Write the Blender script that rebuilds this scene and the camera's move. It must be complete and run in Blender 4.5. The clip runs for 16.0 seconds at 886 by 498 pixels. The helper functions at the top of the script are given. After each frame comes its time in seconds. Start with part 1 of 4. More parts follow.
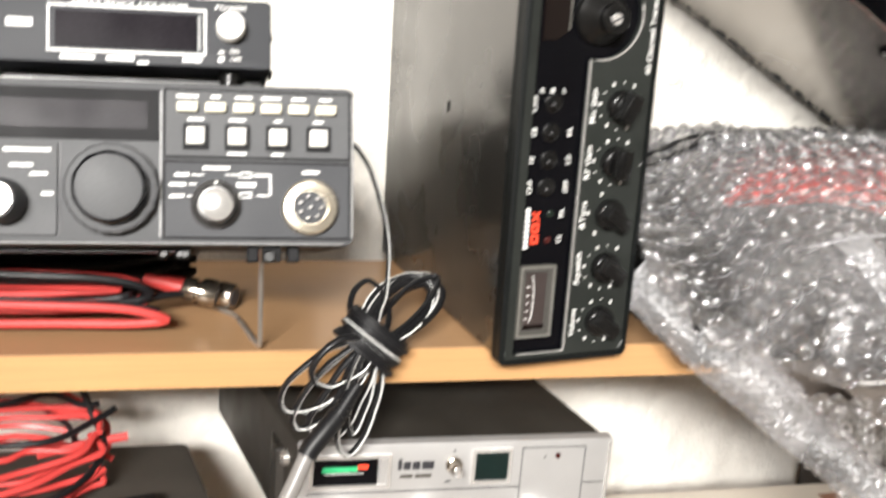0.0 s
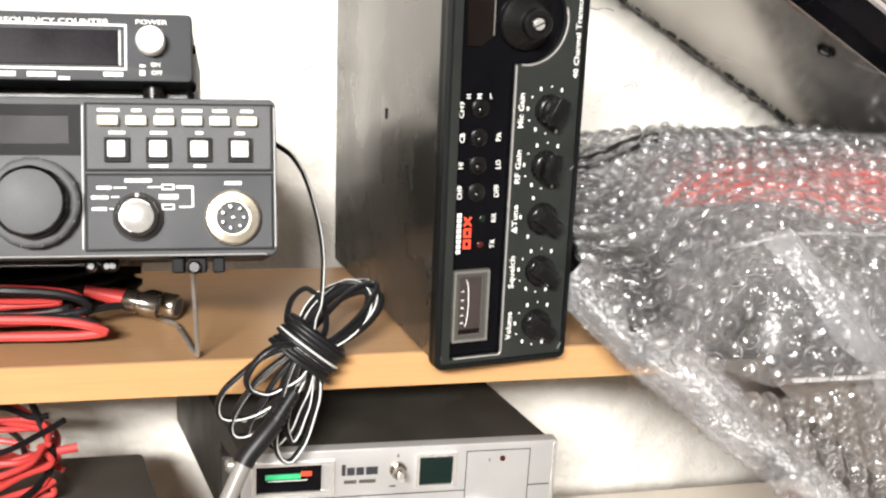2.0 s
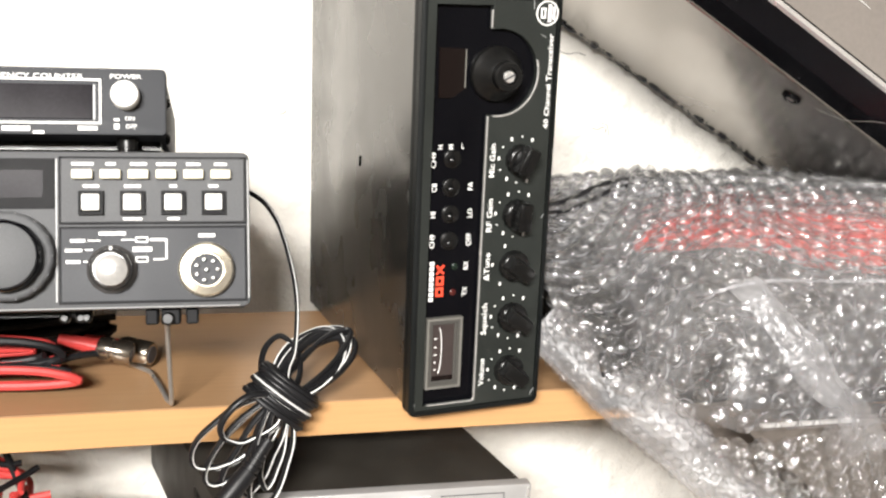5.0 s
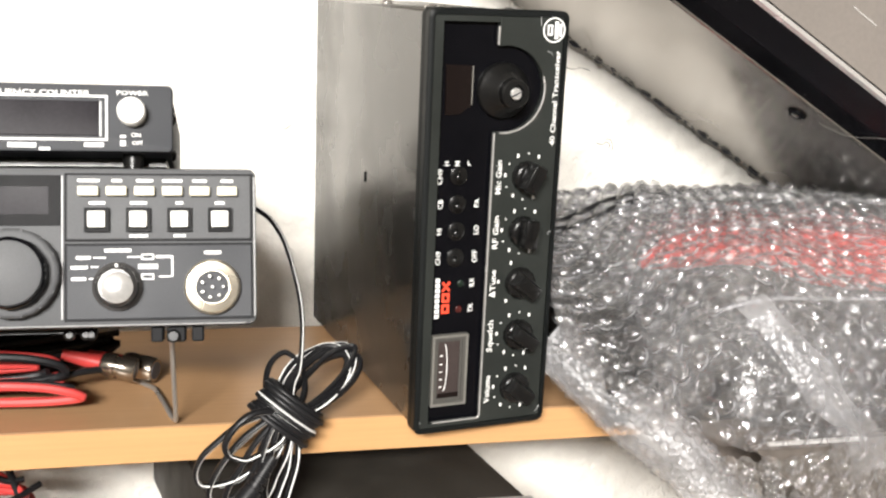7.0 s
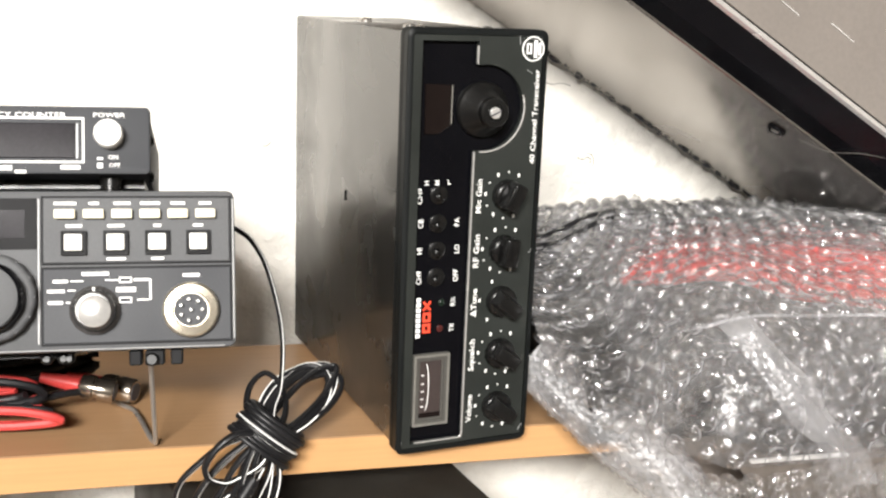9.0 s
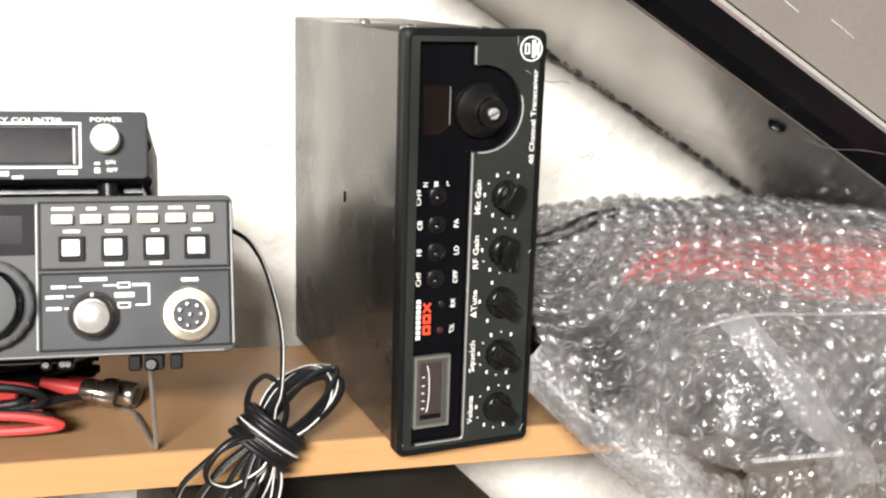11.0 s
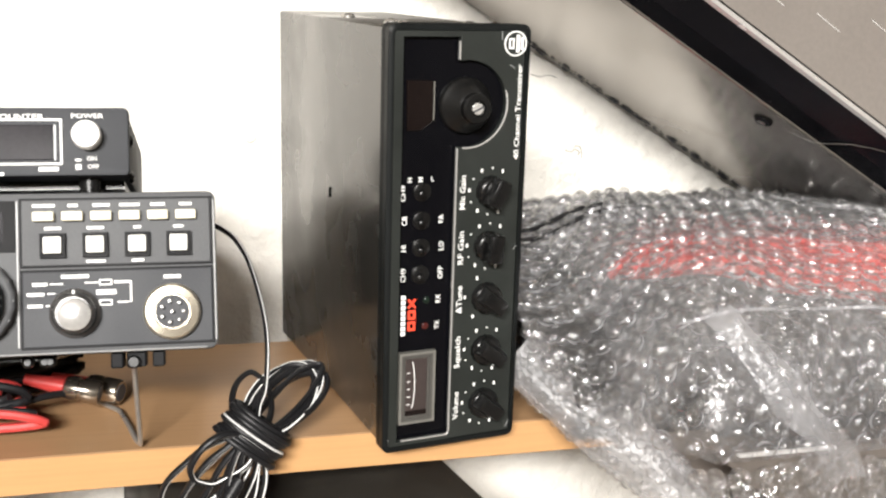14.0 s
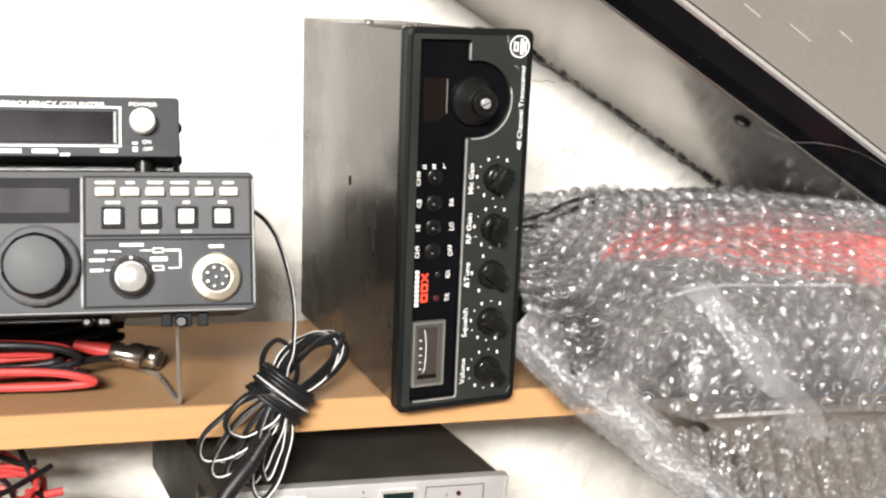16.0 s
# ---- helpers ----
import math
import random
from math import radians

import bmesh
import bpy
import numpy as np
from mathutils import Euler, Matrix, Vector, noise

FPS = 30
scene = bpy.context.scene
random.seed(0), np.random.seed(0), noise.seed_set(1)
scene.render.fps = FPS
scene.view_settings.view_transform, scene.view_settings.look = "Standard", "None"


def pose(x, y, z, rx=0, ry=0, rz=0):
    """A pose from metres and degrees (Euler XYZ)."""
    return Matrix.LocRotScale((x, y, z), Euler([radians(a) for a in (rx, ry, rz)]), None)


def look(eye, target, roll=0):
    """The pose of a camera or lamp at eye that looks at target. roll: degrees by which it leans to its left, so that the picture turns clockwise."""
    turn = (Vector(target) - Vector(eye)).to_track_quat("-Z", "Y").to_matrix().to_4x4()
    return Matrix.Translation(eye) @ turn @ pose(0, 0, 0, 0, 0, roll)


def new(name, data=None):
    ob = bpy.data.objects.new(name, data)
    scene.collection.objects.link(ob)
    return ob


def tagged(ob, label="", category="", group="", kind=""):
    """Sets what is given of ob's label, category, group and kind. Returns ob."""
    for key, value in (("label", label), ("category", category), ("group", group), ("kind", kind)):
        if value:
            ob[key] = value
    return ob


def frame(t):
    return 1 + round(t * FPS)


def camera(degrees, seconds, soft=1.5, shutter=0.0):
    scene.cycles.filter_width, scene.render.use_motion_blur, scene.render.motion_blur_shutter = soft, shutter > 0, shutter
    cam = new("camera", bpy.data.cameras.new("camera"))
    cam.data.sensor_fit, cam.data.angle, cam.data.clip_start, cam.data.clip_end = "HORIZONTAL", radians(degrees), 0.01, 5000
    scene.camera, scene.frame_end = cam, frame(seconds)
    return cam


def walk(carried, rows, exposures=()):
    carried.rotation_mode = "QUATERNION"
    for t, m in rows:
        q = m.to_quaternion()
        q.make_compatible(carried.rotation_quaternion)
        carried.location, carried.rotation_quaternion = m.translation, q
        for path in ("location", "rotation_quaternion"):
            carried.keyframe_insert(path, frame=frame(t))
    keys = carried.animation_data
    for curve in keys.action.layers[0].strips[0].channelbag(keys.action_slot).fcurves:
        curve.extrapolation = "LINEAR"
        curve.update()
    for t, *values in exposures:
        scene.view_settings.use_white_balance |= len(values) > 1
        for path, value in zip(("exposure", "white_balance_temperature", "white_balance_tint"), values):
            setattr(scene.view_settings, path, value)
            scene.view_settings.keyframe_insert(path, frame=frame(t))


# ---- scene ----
cam = camera(45.0, 16.0, soft=2.3, shutter=0.5)
PATH = [
    (0, (0.026, 0.057, 1.181), (0.518, 1.908, 0.606), 4.6),
    (0.1, (0.0370, 0.0500, 1.1797), (0.504, 1.908, 0.646), 4.0),
    (0.2, (0.0405, 0.0490, 1.1800), (0.508, 1.908, 0.650), 3.8),
    (0.5, (0.044, 0.053, 1.182), (0.525, 1.912, 0.622), 3.6),
    (1, (0.053, 0.05, 1.184), (0.546, 1.901, 0.61), 3.3),
    (1.5, (0.058, 0.048, 1.184), (0.553, 1.897, 0.605), 3.3),
    (2, (0.056, 0.047, 1.185), (0.535, 1.904, 0.615), 3.3),
    (2.5, (0.058, 0.046, 1.186), (0.555, 1.899, 0.619), 3.4),
    (3, (0.059, 0.043, 1.189), (0.564, 1.899, 0.641), 3.4),
    (3.5, (0.059, 0.044, 1.19), (0.572, 1.901, 0.652), 3.4),
    (4, (0.06, 0.044, 1.192), (0.576, 1.901, 0.66), 3.4),
    (6.3, (0.054, 0.046, 1.196), (0.577, 1.909, 0.689), 3.5),
    (6.5, (0.055, 0.047, 1.196), (0.576, 1.909, 0.686), 3.7),
    (7, (0.055, 0.047, 1.197), (0.575, 1.913, 0.698), 3.5),
    (7.5, (0.056, 0.046, 1.198), (0.574, 1.914, 0.703), 3.5),
    (8, (0.058, 0.044, 1.197), (0.585, 1.908, 0.696), 3.5),
    (8.5, (0.055, 0.047, 1.197), (0.592, 1.907, 0.697), 3.7),
    (9, (0.057, 0.049, 1.201), (0.605, 1.911, 0.72), 3.3),
    (9.5, (0.057, 0.052, 1.201), (0.609, 1.912, 0.716), 3.3),
    (10, (0.058, 0.051, 1.202), (0.608, 1.911, 0.713), 3.1),
    (12.5, (0.06, 0.05, 1.204), (0.598, 1.914, 0.718), 2.6),
    (13, (0.063, 0.048, 1.205), (0.604, 1.91, 0.716), 2.8),
    (13.5, (0.061, 0.049, 1.205), (0.601, 1.906, 0.697), 3.0),
    (14, (0.063, 0.051, 1.204), (0.616, 1.906, 0.703), 2.7),
    (14.5, (0.064, 0.05, 1.203), (0.612, 1.907, 0.704), 2.8),
    (15, (0.065, 0.051, 1.203), (0.605, 1.91, 0.7), 2.8),
    (15.3, (0.0670, 0.0475, 1.2015), (0.595, 1.874, 0.709), 2.8),
    (15.5, (0.063, 0.04, 1.2), (0.627, 1.874, 0.637), 3.5),
    (15.7, (0.0548, 0.0220, 1.1975), (0.599, 1.874, 0.699), 3.0),
    (16, (0.0405, -0.0015, 1.2005), (0.604, 1.857, 0.730), 3.33),
]
walk(cam, [(t, look(eye, target, roll)) for t, eye, target, roll in PATH], exposures=((0, 0.45), (4, 0.46), (7, 0.42), (9.5, 0.37), (12.5, 0.33), (15, 0.33), (16, 0.38)))

# ---- light and exposure ----
world = bpy.data.worlds.new("room_air")
world.use_nodes = True
world.node_tree.nodes["Background"].inputs[0].default_value = (1.0, 0.95, 0.88, 1)
world.node_tree.nodes["Background"].inputs[1].default_value = 0.02
scene.world = world
lamp_data = bpy.data.lights.new("ceiling_bulb", "AREA")
lamp_data.shape, lamp_data.size, lamp_data.size_y, lamp_data.energy = "RECTANGLE", 0.90, 0.28, 167.0
lamp_data.color = (1.0, 0.97, 0.93)
lamp = new("ceiling_bulb", lamp_data)
lamp.matrix_world = look((-0.72, -1.95, 2.30), (0.2, 0.5, 1.1))


# ---- materials ----
def mat(name, color, rough=0.5, metal=0.0, grain=120.0, amount=0.12, bump=0.1, blotch=9.0, spec=0.5, wear=0.0):
    m = bpy.data.materials.new(name)
    m.use_nodes = True
    nt = m.node_tree
    b = nt.nodes["Principled BSDF"]
    b.inputs["Metallic"].default_value = metal
    b.inputs["Specular IOR Level"].default_value = spec
    tc = nt.nodes.new("ShaderNodeTexCoord")
    fine = nt.nodes.new("ShaderNodeTexNoise")
    fine.inputs["Scale"].default_value, fine.inputs["Detail"].default_value = grain * 8, 4
    big = nt.nodes.new("ShaderNodeTexNoise")
    big.inputs["Scale"].default_value, big.inputs["Detail"].default_value = blotch * 4, 5
    nt.links.new(tc.outputs["Object"], fine.inputs["Vector"])
    nt.links.new(tc.outputs["Object"], big.inputs["Vector"])
    add = nt.nodes.new("ShaderNodeMath")
    add.operation = "ADD"
    nt.links.new(fine.outputs["Fac"], add.inputs[0])
    nt.links.new(big.outputs["Fac"], add.inputs[1])
    ramp = nt.nodes.new("ShaderNodeMapRange")
    ramp.inputs["From Min"].default_value, ramp.inputs["From Max"].default_value = 0.6, 1.4
    ramp.inputs["To Min"].default_value, ramp.inputs["To Max"].default_value = 1 - amount, 1 + amount
    nt.links.new(add.outputs[0], ramp.inputs["Value"])
    mul = nt.nodes.new("ShaderNodeVectorMath")
    mul.operation = "SCALE"
    mul.inputs[0].default_value = color
    nt.links.new(ramp.outputs[0], mul.inputs["Scale"])
    nt.links.new(mul.outputs[0], b.inputs["Base Color"])
    rr = nt.nodes.new("ShaderNodeMapRange")
    rr.inputs["From Min"].default_value, rr.inputs["From Max"].default_value = 0.3, 0.7
    rr.inputs["To Min"].default_value, rr.inputs["To Max"].default_value = max(0.02, rough - min(0.08, rough * 0.4)), min(1, rough + min(0.08, rough * 0.4) + wear)
    nt.links.new(big.outputs["Fac"], rr.inputs["Value"])
    nt.links.new(rr.outputs[0], b.inputs["Roughness"])
    if bump:
        bp = nt.nodes.new("ShaderNodeBump")
        bp.inputs["Strength"].default_value, bp.inputs["Distance"].default_value = bump, 0.0006
        nt.links.new(fine.outputs["Fac"], bp.inputs["Height"])
        nt.links.new(bp.outputs[0], b.inputs["Normal"])
    return m


def plaster():
    m = mat("rough_white_plaster", (0.84, 0.81, 0.75), 0.85, grain=20, amount=0.05, bump=0, blotch=3, spec=0.2)
    nt = m.node_tree
    b = nt.nodes["Principled BSDF"]
    tc = nt.nodes.new("ShaderNodeTexCoord")
    lumps = nt.nodes.new("ShaderNodeTexNoise")
    lumps.inputs["Scale"].default_value, lumps.inputs["Detail"].default_value, lumps.inputs["Roughness"].default_value = 38, 6, 0.6
    nt.links.new(tc.outputs["Object"], lumps.inputs["Vector"])
    bp = nt.nodes.new("ShaderNodeBump")
    bp.inputs["Strength"].default_value, bp.inputs["Distance"].default_value = 0.9, 0.008
    nt.links.new(lumps.outputs["Fac"], bp.inputs["Height"])
    nt.links.new(bp.outputs[0], b.inputs["Normal"])
    return m


def beech(name, color):
    m = mat(name, color, 0.42, grain=40, amount=0.06, bump=0.0, blotch=3)
    nt = m.node_tree
    b = nt.nodes["Principled BSDF"]
    tc = nt.nodes.new("ShaderNodeTexCoord")
    mp = nt.nodes.new("ShaderNodeMapping")
    mp.inputs["Scale"].default_value = (1.2, 30, 30)
    nt.links.new(tc.outputs["Object"], mp.inputs["Vector"])
    n = nt.nodes.new("ShaderNodeTexNoise")
    n.inputs["Scale"].default_value, n.inputs["Detail"].default_value = 14, 6
    nt.links.new(mp.outputs[0], n.inputs["Vector"])
    cr = nt.nodes.new("ShaderNodeMix")
    cr.data_type = "RGBA"
    cr.inputs[6].default_value = (*[c * 0.84 for c in color], 1)
    cr.inputs[7].default_value = (*[min(1, c * 1.1) for c in color], 1)
    nt.links.new(n.outputs["Fac"], cr.inputs[0])
    nt.links.new(cr.outputs[2], b.inputs["Base Color"])
    return m


def film(name, haze, rough, tint=(0.93, 0.94, 0.96), crumple=0.35, ior=1.45, sheen=0.16):
    """Clear plastic film: lets light through, with a slight milky haze and a gloss that grows at grazing angles."""
    m = bpy.data.materials.new(name)
    m.use_nodes = True
    nt = m.node_tree
    nt.nodes.remove(nt.nodes["Principled BSDF"])
    out = nt.nodes["Material Output"]
    tr = nt.nodes.new("ShaderNodeBsdfTransparent")
    tr.inputs[0].default_value = (*tint, 1)
    df = nt.nodes.new("ShaderNodeBsdfDiffuse")
    df.inputs[0].default_value = (0.86, 0.86, 0.88, 1)
    tl = nt.nodes.new("ShaderNodeBsdfTranslucent")
    tl.inputs[0].default_value = (0.86, 0.86, 0.88, 1)
    milk = nt.nodes.new("ShaderNodeMixShader")
    nt.links.new(df.outputs[0], milk.inputs[1])
    nt.links.new(tl.outputs[0], milk.inputs[2])
    mx = nt.nodes.new("ShaderNodeMixShader")
    cloud = nt.nodes.new("ShaderNodeTexNoise")
    cloud.inputs["Scale"].default_value, cloud.inputs["Detail"].default_value = 34, 3
    spread = nt.nodes.new("ShaderNodeMapRange")
    spread.inputs["From Min"].default_value, spread.inputs["From Max"].default_value = 0.35, 0.65
    spread.inputs["To Min"].default_value, spread.inputs["To Max"].default_value = haze * 0.45, haze * 1.6
    nt.links.new(cloud.outputs["Fac"], spread.inputs["Value"])
    nt.links.new(spread.outputs[0], mx.inputs[0])
    nt.links.new(tr.outputs[0], mx.inputs[1])
    nt.links.new(milk.outputs[0], mx.inputs[2])
    gl = nt.nodes.new("ShaderNodeBsdfGlossy")
    gl.inputs["Roughness"].default_value = rough
    gl.inputs["Color"].default_value = (0.95, 0.95, 0.96, 1)
    tc = nt.nodes.new("ShaderNodeTexCoord")
    nt.links.new(tc.outputs["Object"], cloud.inputs["Vector"])
    n = nt.nodes.new("ShaderNodeTexNoise")
    n.inputs["Scale"].default_value, n.inputs["Detail"].default_value = 300, 2
    nt.links.new(tc.outputs["Object"], n.inputs["Vector"])
    bp = nt.nodes.new("ShaderNodeBump")
    bp.inputs["Strength"].default_value, bp.inputs["Distance"].default_value = crumple, 0.0025
    nt.links.new(n.outputs["Fac"], bp.inputs["Height"])
    nt.links.new(bp.outputs[0], gl.inputs["Normal"])
    fr = nt.nodes.new("ShaderNodeFresnel")
    fr.inputs["IOR"].default_value = ior
    cap = nt.nodes.new("ShaderNodeMath")
    cap.operation = "MINIMUM"
    cap.inputs[1].default_value = sheen
    nt.links.new(fr.outputs[0], cap.inputs[0])
    top = nt.nodes.new("ShaderNodeMixShader")
    nt.links.new(cap.outputs[0], top.inputs[0])
    nt.links.new(mx.outputs[0], top.inputs[1])
    nt.links.new(gl.outputs[0], top.inputs[2])
    nt.links.new(top.outputs[0], out.inputs[0])
    return m


def glow(name, color, strength):
    m = mat(name, color, 0.3, bump=0)
    b = m.node_tree.nodes["Principled BSDF"]
    b.inputs["Emission Color"].default_value = (*color, 1)
    b.inputs["Emission Strength"].default_value = strength
    return m


PLASTER = plaster()
SCUFF = mat("grey_scuff", (0.30, 0.28, 0.25), 0.9, amount=0.2, bump=0)
SHELF_WOOD = beech("beech_veneer", (0.38, 0.225, 0.115))
# edge beech toned lighter than the board to carry the front light
SHELF_EDGE = beech("beech_edge_band", (0.53, 0.300, 0.132))
ROOM_WALL = mat("dull_beige_wall", (0.20, 0.18, 0.155), 0.9, grain=20, amount=0.08, bump=0.1)
FLOOR_M = mat("worn_carpet", (0.16, 0.13, 0.11), 0.95, grain=60, amount=0.3)
CASE_BLACK = mat("satin_black_steel", (0.016, 0.015, 0.013), 0.27, grain=150, amount=0.25, bump=0.03, blotch=6, spec=0.55, wear=0.03)
CASE_BLACK.node_tree.nodes["Principled BSDF"].inputs["IOR"].default_value = 2.15
BEZEL = mat("black_green_plastic", (0.006, 0.007, 0.007), 0.5, grain=200, amount=0.2, bump=0.08, spec=0.14)
PANEL_GREY = mat("dark_olive_panel", (0.0170, 0.0195, 0.0175), 0.5, grain=200, amount=0.25, bump=0.08, blotch=12, spec=0.3)
GLOSS_BLACK = mat("gloss_black_plastic", (0.003, 0.003, 0.004), 0.2, grain=90, amount=0.2, bump=0.0, spec=0.16)
KNOB_BLACK = mat("moulded_black_knob", (0.005, 0.005, 0.005), 0.28, grain=160, amount=0.2, bump=0.05, spec=0.4)
RADIO_GREY = mat("grey_painted_panel", (0.084, 0.086, 0.090), 0.55, grain=220, amount=0.16, bump=0.12, blotch=14, spec=0.25)
RADIO_DARK = mat("dark_grey_panel", (0.046, 0.048, 0.053), 0.55, grain=220, amount=0.1, bump=0.1, spec=0.25)
RIM_GREY = mat("worn_light_rim", (0.28, 0.28, 0.28), 0.4, grain=120, amount=0.2)
WINDOW = mat("smoked_window", (0.016, 0.014, 0.017), 0.16, amount=0.3, bump=0, spec=0.012)
RED_WINDOW = mat("smoked_red_window", (0.007, 0.0045, 0.0042), 0.14, amount=0.2, bump=0)
INK = mat("white_print", (0.85, 0.85, 0.83), 0.6, amount=0.08, bump=0)
RED_INK = mat("red_print", (0.85, 0.07, 0.03), 0.5, amount=0.08, bump=0)
DARK_INK = mat("dark_print", (0.03, 0.03, 0.035), 0.5, amount=0.1, bump=0)
CREAM = mat("cream_button", (0.80, 0.75, 0.60), 0.4, amount=0.06, bump=0.03)
WHITE_KEY = mat("white_button", (0.86, 0.85, 0.81), 0.35, amount=0.05, bump=0.03)
CHROME = mat("bright_chrome", (0.85, 0.84, 0.82), 0.22, metal=0.7, amount=0.1, bump=0.02)
SILVER = mat("brushed_silver_face", (0.56, 0.555, 0.55), 0.38, metal=0.55, grain=160, amount=0.08, bump=0.04)
BRASS = mat("dull_nickel_brass", (0.52, 0.47, 0.38), 0.28, metal=0.75, amount=0.15, bump=0.03)
STEEL = mat("bent_steel_wire", (0.55, 0.53, 0.50), 0.3, metal=0.8, amount=0.15, bump=0.03)
MATT_BLACK = mat("matt_black_trim", (0.012, 0.012, 0.013), 0.6, amount=0.15, bump=0.02, spec=0.15)
MILKY_FILM = film("milky_inner_film", 0.05, 0.3, (0.97, 0.97, 0.98), 0.2)
RED_WIRE = mat("red_pvc", (0.55, 0.055, 0.05), 0.35, amount=0.1, bump=0.03)
BLACK_WIRE = mat("black_pvc", (0.009, 0.009, 0.010), 0.4, amount=0.2, bump=0.03, spec=0.3)
WHITE_STRIPE = mat("white_stripe_pvc", (0.8, 0.8, 0.78), 0.4, amount=0.06, bump=0)
SOCKET_GREY = mat("socket_insulator", (0.22, 0.21, 0.20), 0.4, amount=0.1)
METER_FACE = mat("dark_meter_face", (0.040, 0.030, 0.028), 0.4, amount=0.2, bump=0)
METER_FRAME = mat("clear_meter_frame", (0.16, 0.155, 0.14), 0.15, amount=0.2, bump=0)
METER_STEP = mat("clear_meter_wall", (0.075, 0.072, 0.066), 0.15, amount=0.12, bump=0)
GREEN_GLOW = glow("green_meter_lamp", (0.04, 0.42, 0.17), 0.2)
GREEN_WINDOW = mat("green_black_window", (0.003, 0.012, 0.011), 0.14, amount=0.2, bump=0)
RED_LENS = mat("red_lens", (0.05, 0.008, 0.007), 0.2, amount=0.1, bump=0)
GREEN_LENS = mat("green_lens", (0.006, 0.014, 0.009), 0.2, amount=0.1, bump=0)
CARD = mat("plain_cardboard", (0.55, 0.46, 0.35), 0.8, grain=60, amount=0.1)
PALE_CARD = mat("pale_printed_card", (0.74, 0.67, 0.57), 0.75, grain=60, amount=0.06)
DARK_BACKING = mat("dark_brown_backing", (0.035, 0.028, 0.024), 0.8, grain=60, amount=0.15)
CARD_INK = mat("brown_print", (0.33, 0.17, 0.11), 0.7, amount=0.1, bump=0)
SLAB_BLACK = mat("scuffed_dark_metal", (0.29, 0.265, 0.24), 0.15, metal=0.8, grain=70, amount=0.3, bump=0.03, blotch=4, spec=0.6, wear=0.10)
TAUPE = mat("taupe_satin_metal", (0.21, 0.188, 0.17), 0.4, metal=0.1, grain=50, amount=0.1, bump=0.02, blotch=3)
DEVICE_GREY = mat("grey_brown_steel_case", (0.075, 0.067, 0.057), 0.5, amount=0.2)
FILM = film("clear_bubble_film", 0.135, 0.20, (0.985, 0.98, 0.98), 0.45, 1.6)
BUBBLE = film("clear_bubble_skin", 0.022, 0.17, (0.985, 0.985, 0.985), 0.8, 2.1, 0.34)
BRIGHT_RED = mat("bright_red_pvc", (0.80, 0.085, 0.07), 0.35, amount=0.1, bump=0.03)
LID_BLACK = mat("satin_brown_black_steel", (0.027, 0.024, 0.020), 0.5, grain=180, amount=0.3, bump=0.06, spec=0.45, wear=0.05)
KNOB_SKIRT = mat("dark_grey_knob_metal", (0.075, 0.073, 0.072), 0.28, metal=0.4, amount=0.2, bump=0.03)
# milky band round each dome's foot, painting in the bright rim gloss
PALE_RIM = film("pale_bubble_rim", 0.26, 0.2, (0.82, 0.82, 0.83), 0.4, 2.0, 0.35)
HEM_FILM = film("doubled_bubble_film", 0.32, 0.35, (0.95, 0.95, 0.96), 0.4, 1.5, 0.08)
WRAPPED_GREY = mat("dark_alloy_case", (0.036, 0.037, 0.042), 0.45, amount=0.25)
WRAPPED_BROWN = mat("dull_brown_panel", (0.115, 0.098, 0.085), 0.5, amount=0.2)
PLUG_METAL = mat("tarnished_plug_metal", (0.42, 0.37, 0.31), 0.2, metal=0.95, amount=0.3, bump=0.03)
TAPE = film("clear_packing_film", 0.17, 0.3, (0.98, 0.98, 0.99), 0.6, 1.5, 0.12)


# ---- builders ----
def part(name, bm, material, parent, label="", smooth=False, kind=""):
    me = bpy.data.meshes.new(name)
    bm.normal_update()
    bm.to_mesh(me)
    bm.free()
    for m in (material if isinstance(material, (list, tuple)) else [material]):
        me.materials.append(m)
    if smooth:
        for p in me.polygons:
            p.use_smooth = True
        me.set_sharp_from_angle(angle=radians(40))
    ob = new(name, me)
    ob.parent = parent
    if label or kind:
        tagged(ob, label=label, kind=kind)
    return ob


def thing(name, m, label, category, group="", kind=""):
    ob = new(name)
    ob.empty_display_size = 0.02
    ob.matrix_world = m
    return tagged(ob, label, category, group, kind)


def box(x0, x1, y0, y1, z0, z1, bevel=0.0, seg=2, bm=None):
    bm = bm or bmesh.new()
    vs = bmesh.ops.create_cube(bm, size=1.0, matrix=Matrix.Translation(((x0 + x1) / 2, (y0 + y1) / 2, (z0 + z1) / 2)) @ Matrix.Diagonal((x1 - x0, y1 - y0, z1 - z0, 1)))["verts"]
    if bevel:
        es = list({e for v in vs for e in v.link_edges})
        bmesh.ops.bevel(bm, geom=es, offset=bevel, segments=seg, affect="EDGES", profile=0.5)
    return bm


def lathe(cx, cz, prof, n=32, bm=None, scallop=0, depth=0.0):
    """Turned about an axis along y through (cx, cz); prof: (radius, y) from back to front, capped at the front."""
    bm = bm or bmesh.new()
    rings = []
    for r, y in prof:
        ring = []
        for i in range(n):
            a = 2 * math.pi * i / n
            rr = r * (1 - depth * (0.5 + 0.5 * math.cos(scallop * a))) if scallop else r
            ring.append(bm.verts.new((cx + rr * math.cos(a), y, cz + rr * math.sin(a))))
        rings.append(ring)
    for a, b in zip(rings, rings[1:]):
        for i in range(n):
            bm.faces.new((a[i], a[(i + 1) % n], b[(i + 1) % n], b[i]))
    bm.faces.new(rings[-1])
    bm.faces.new(rings[0][::-1])
    return bm


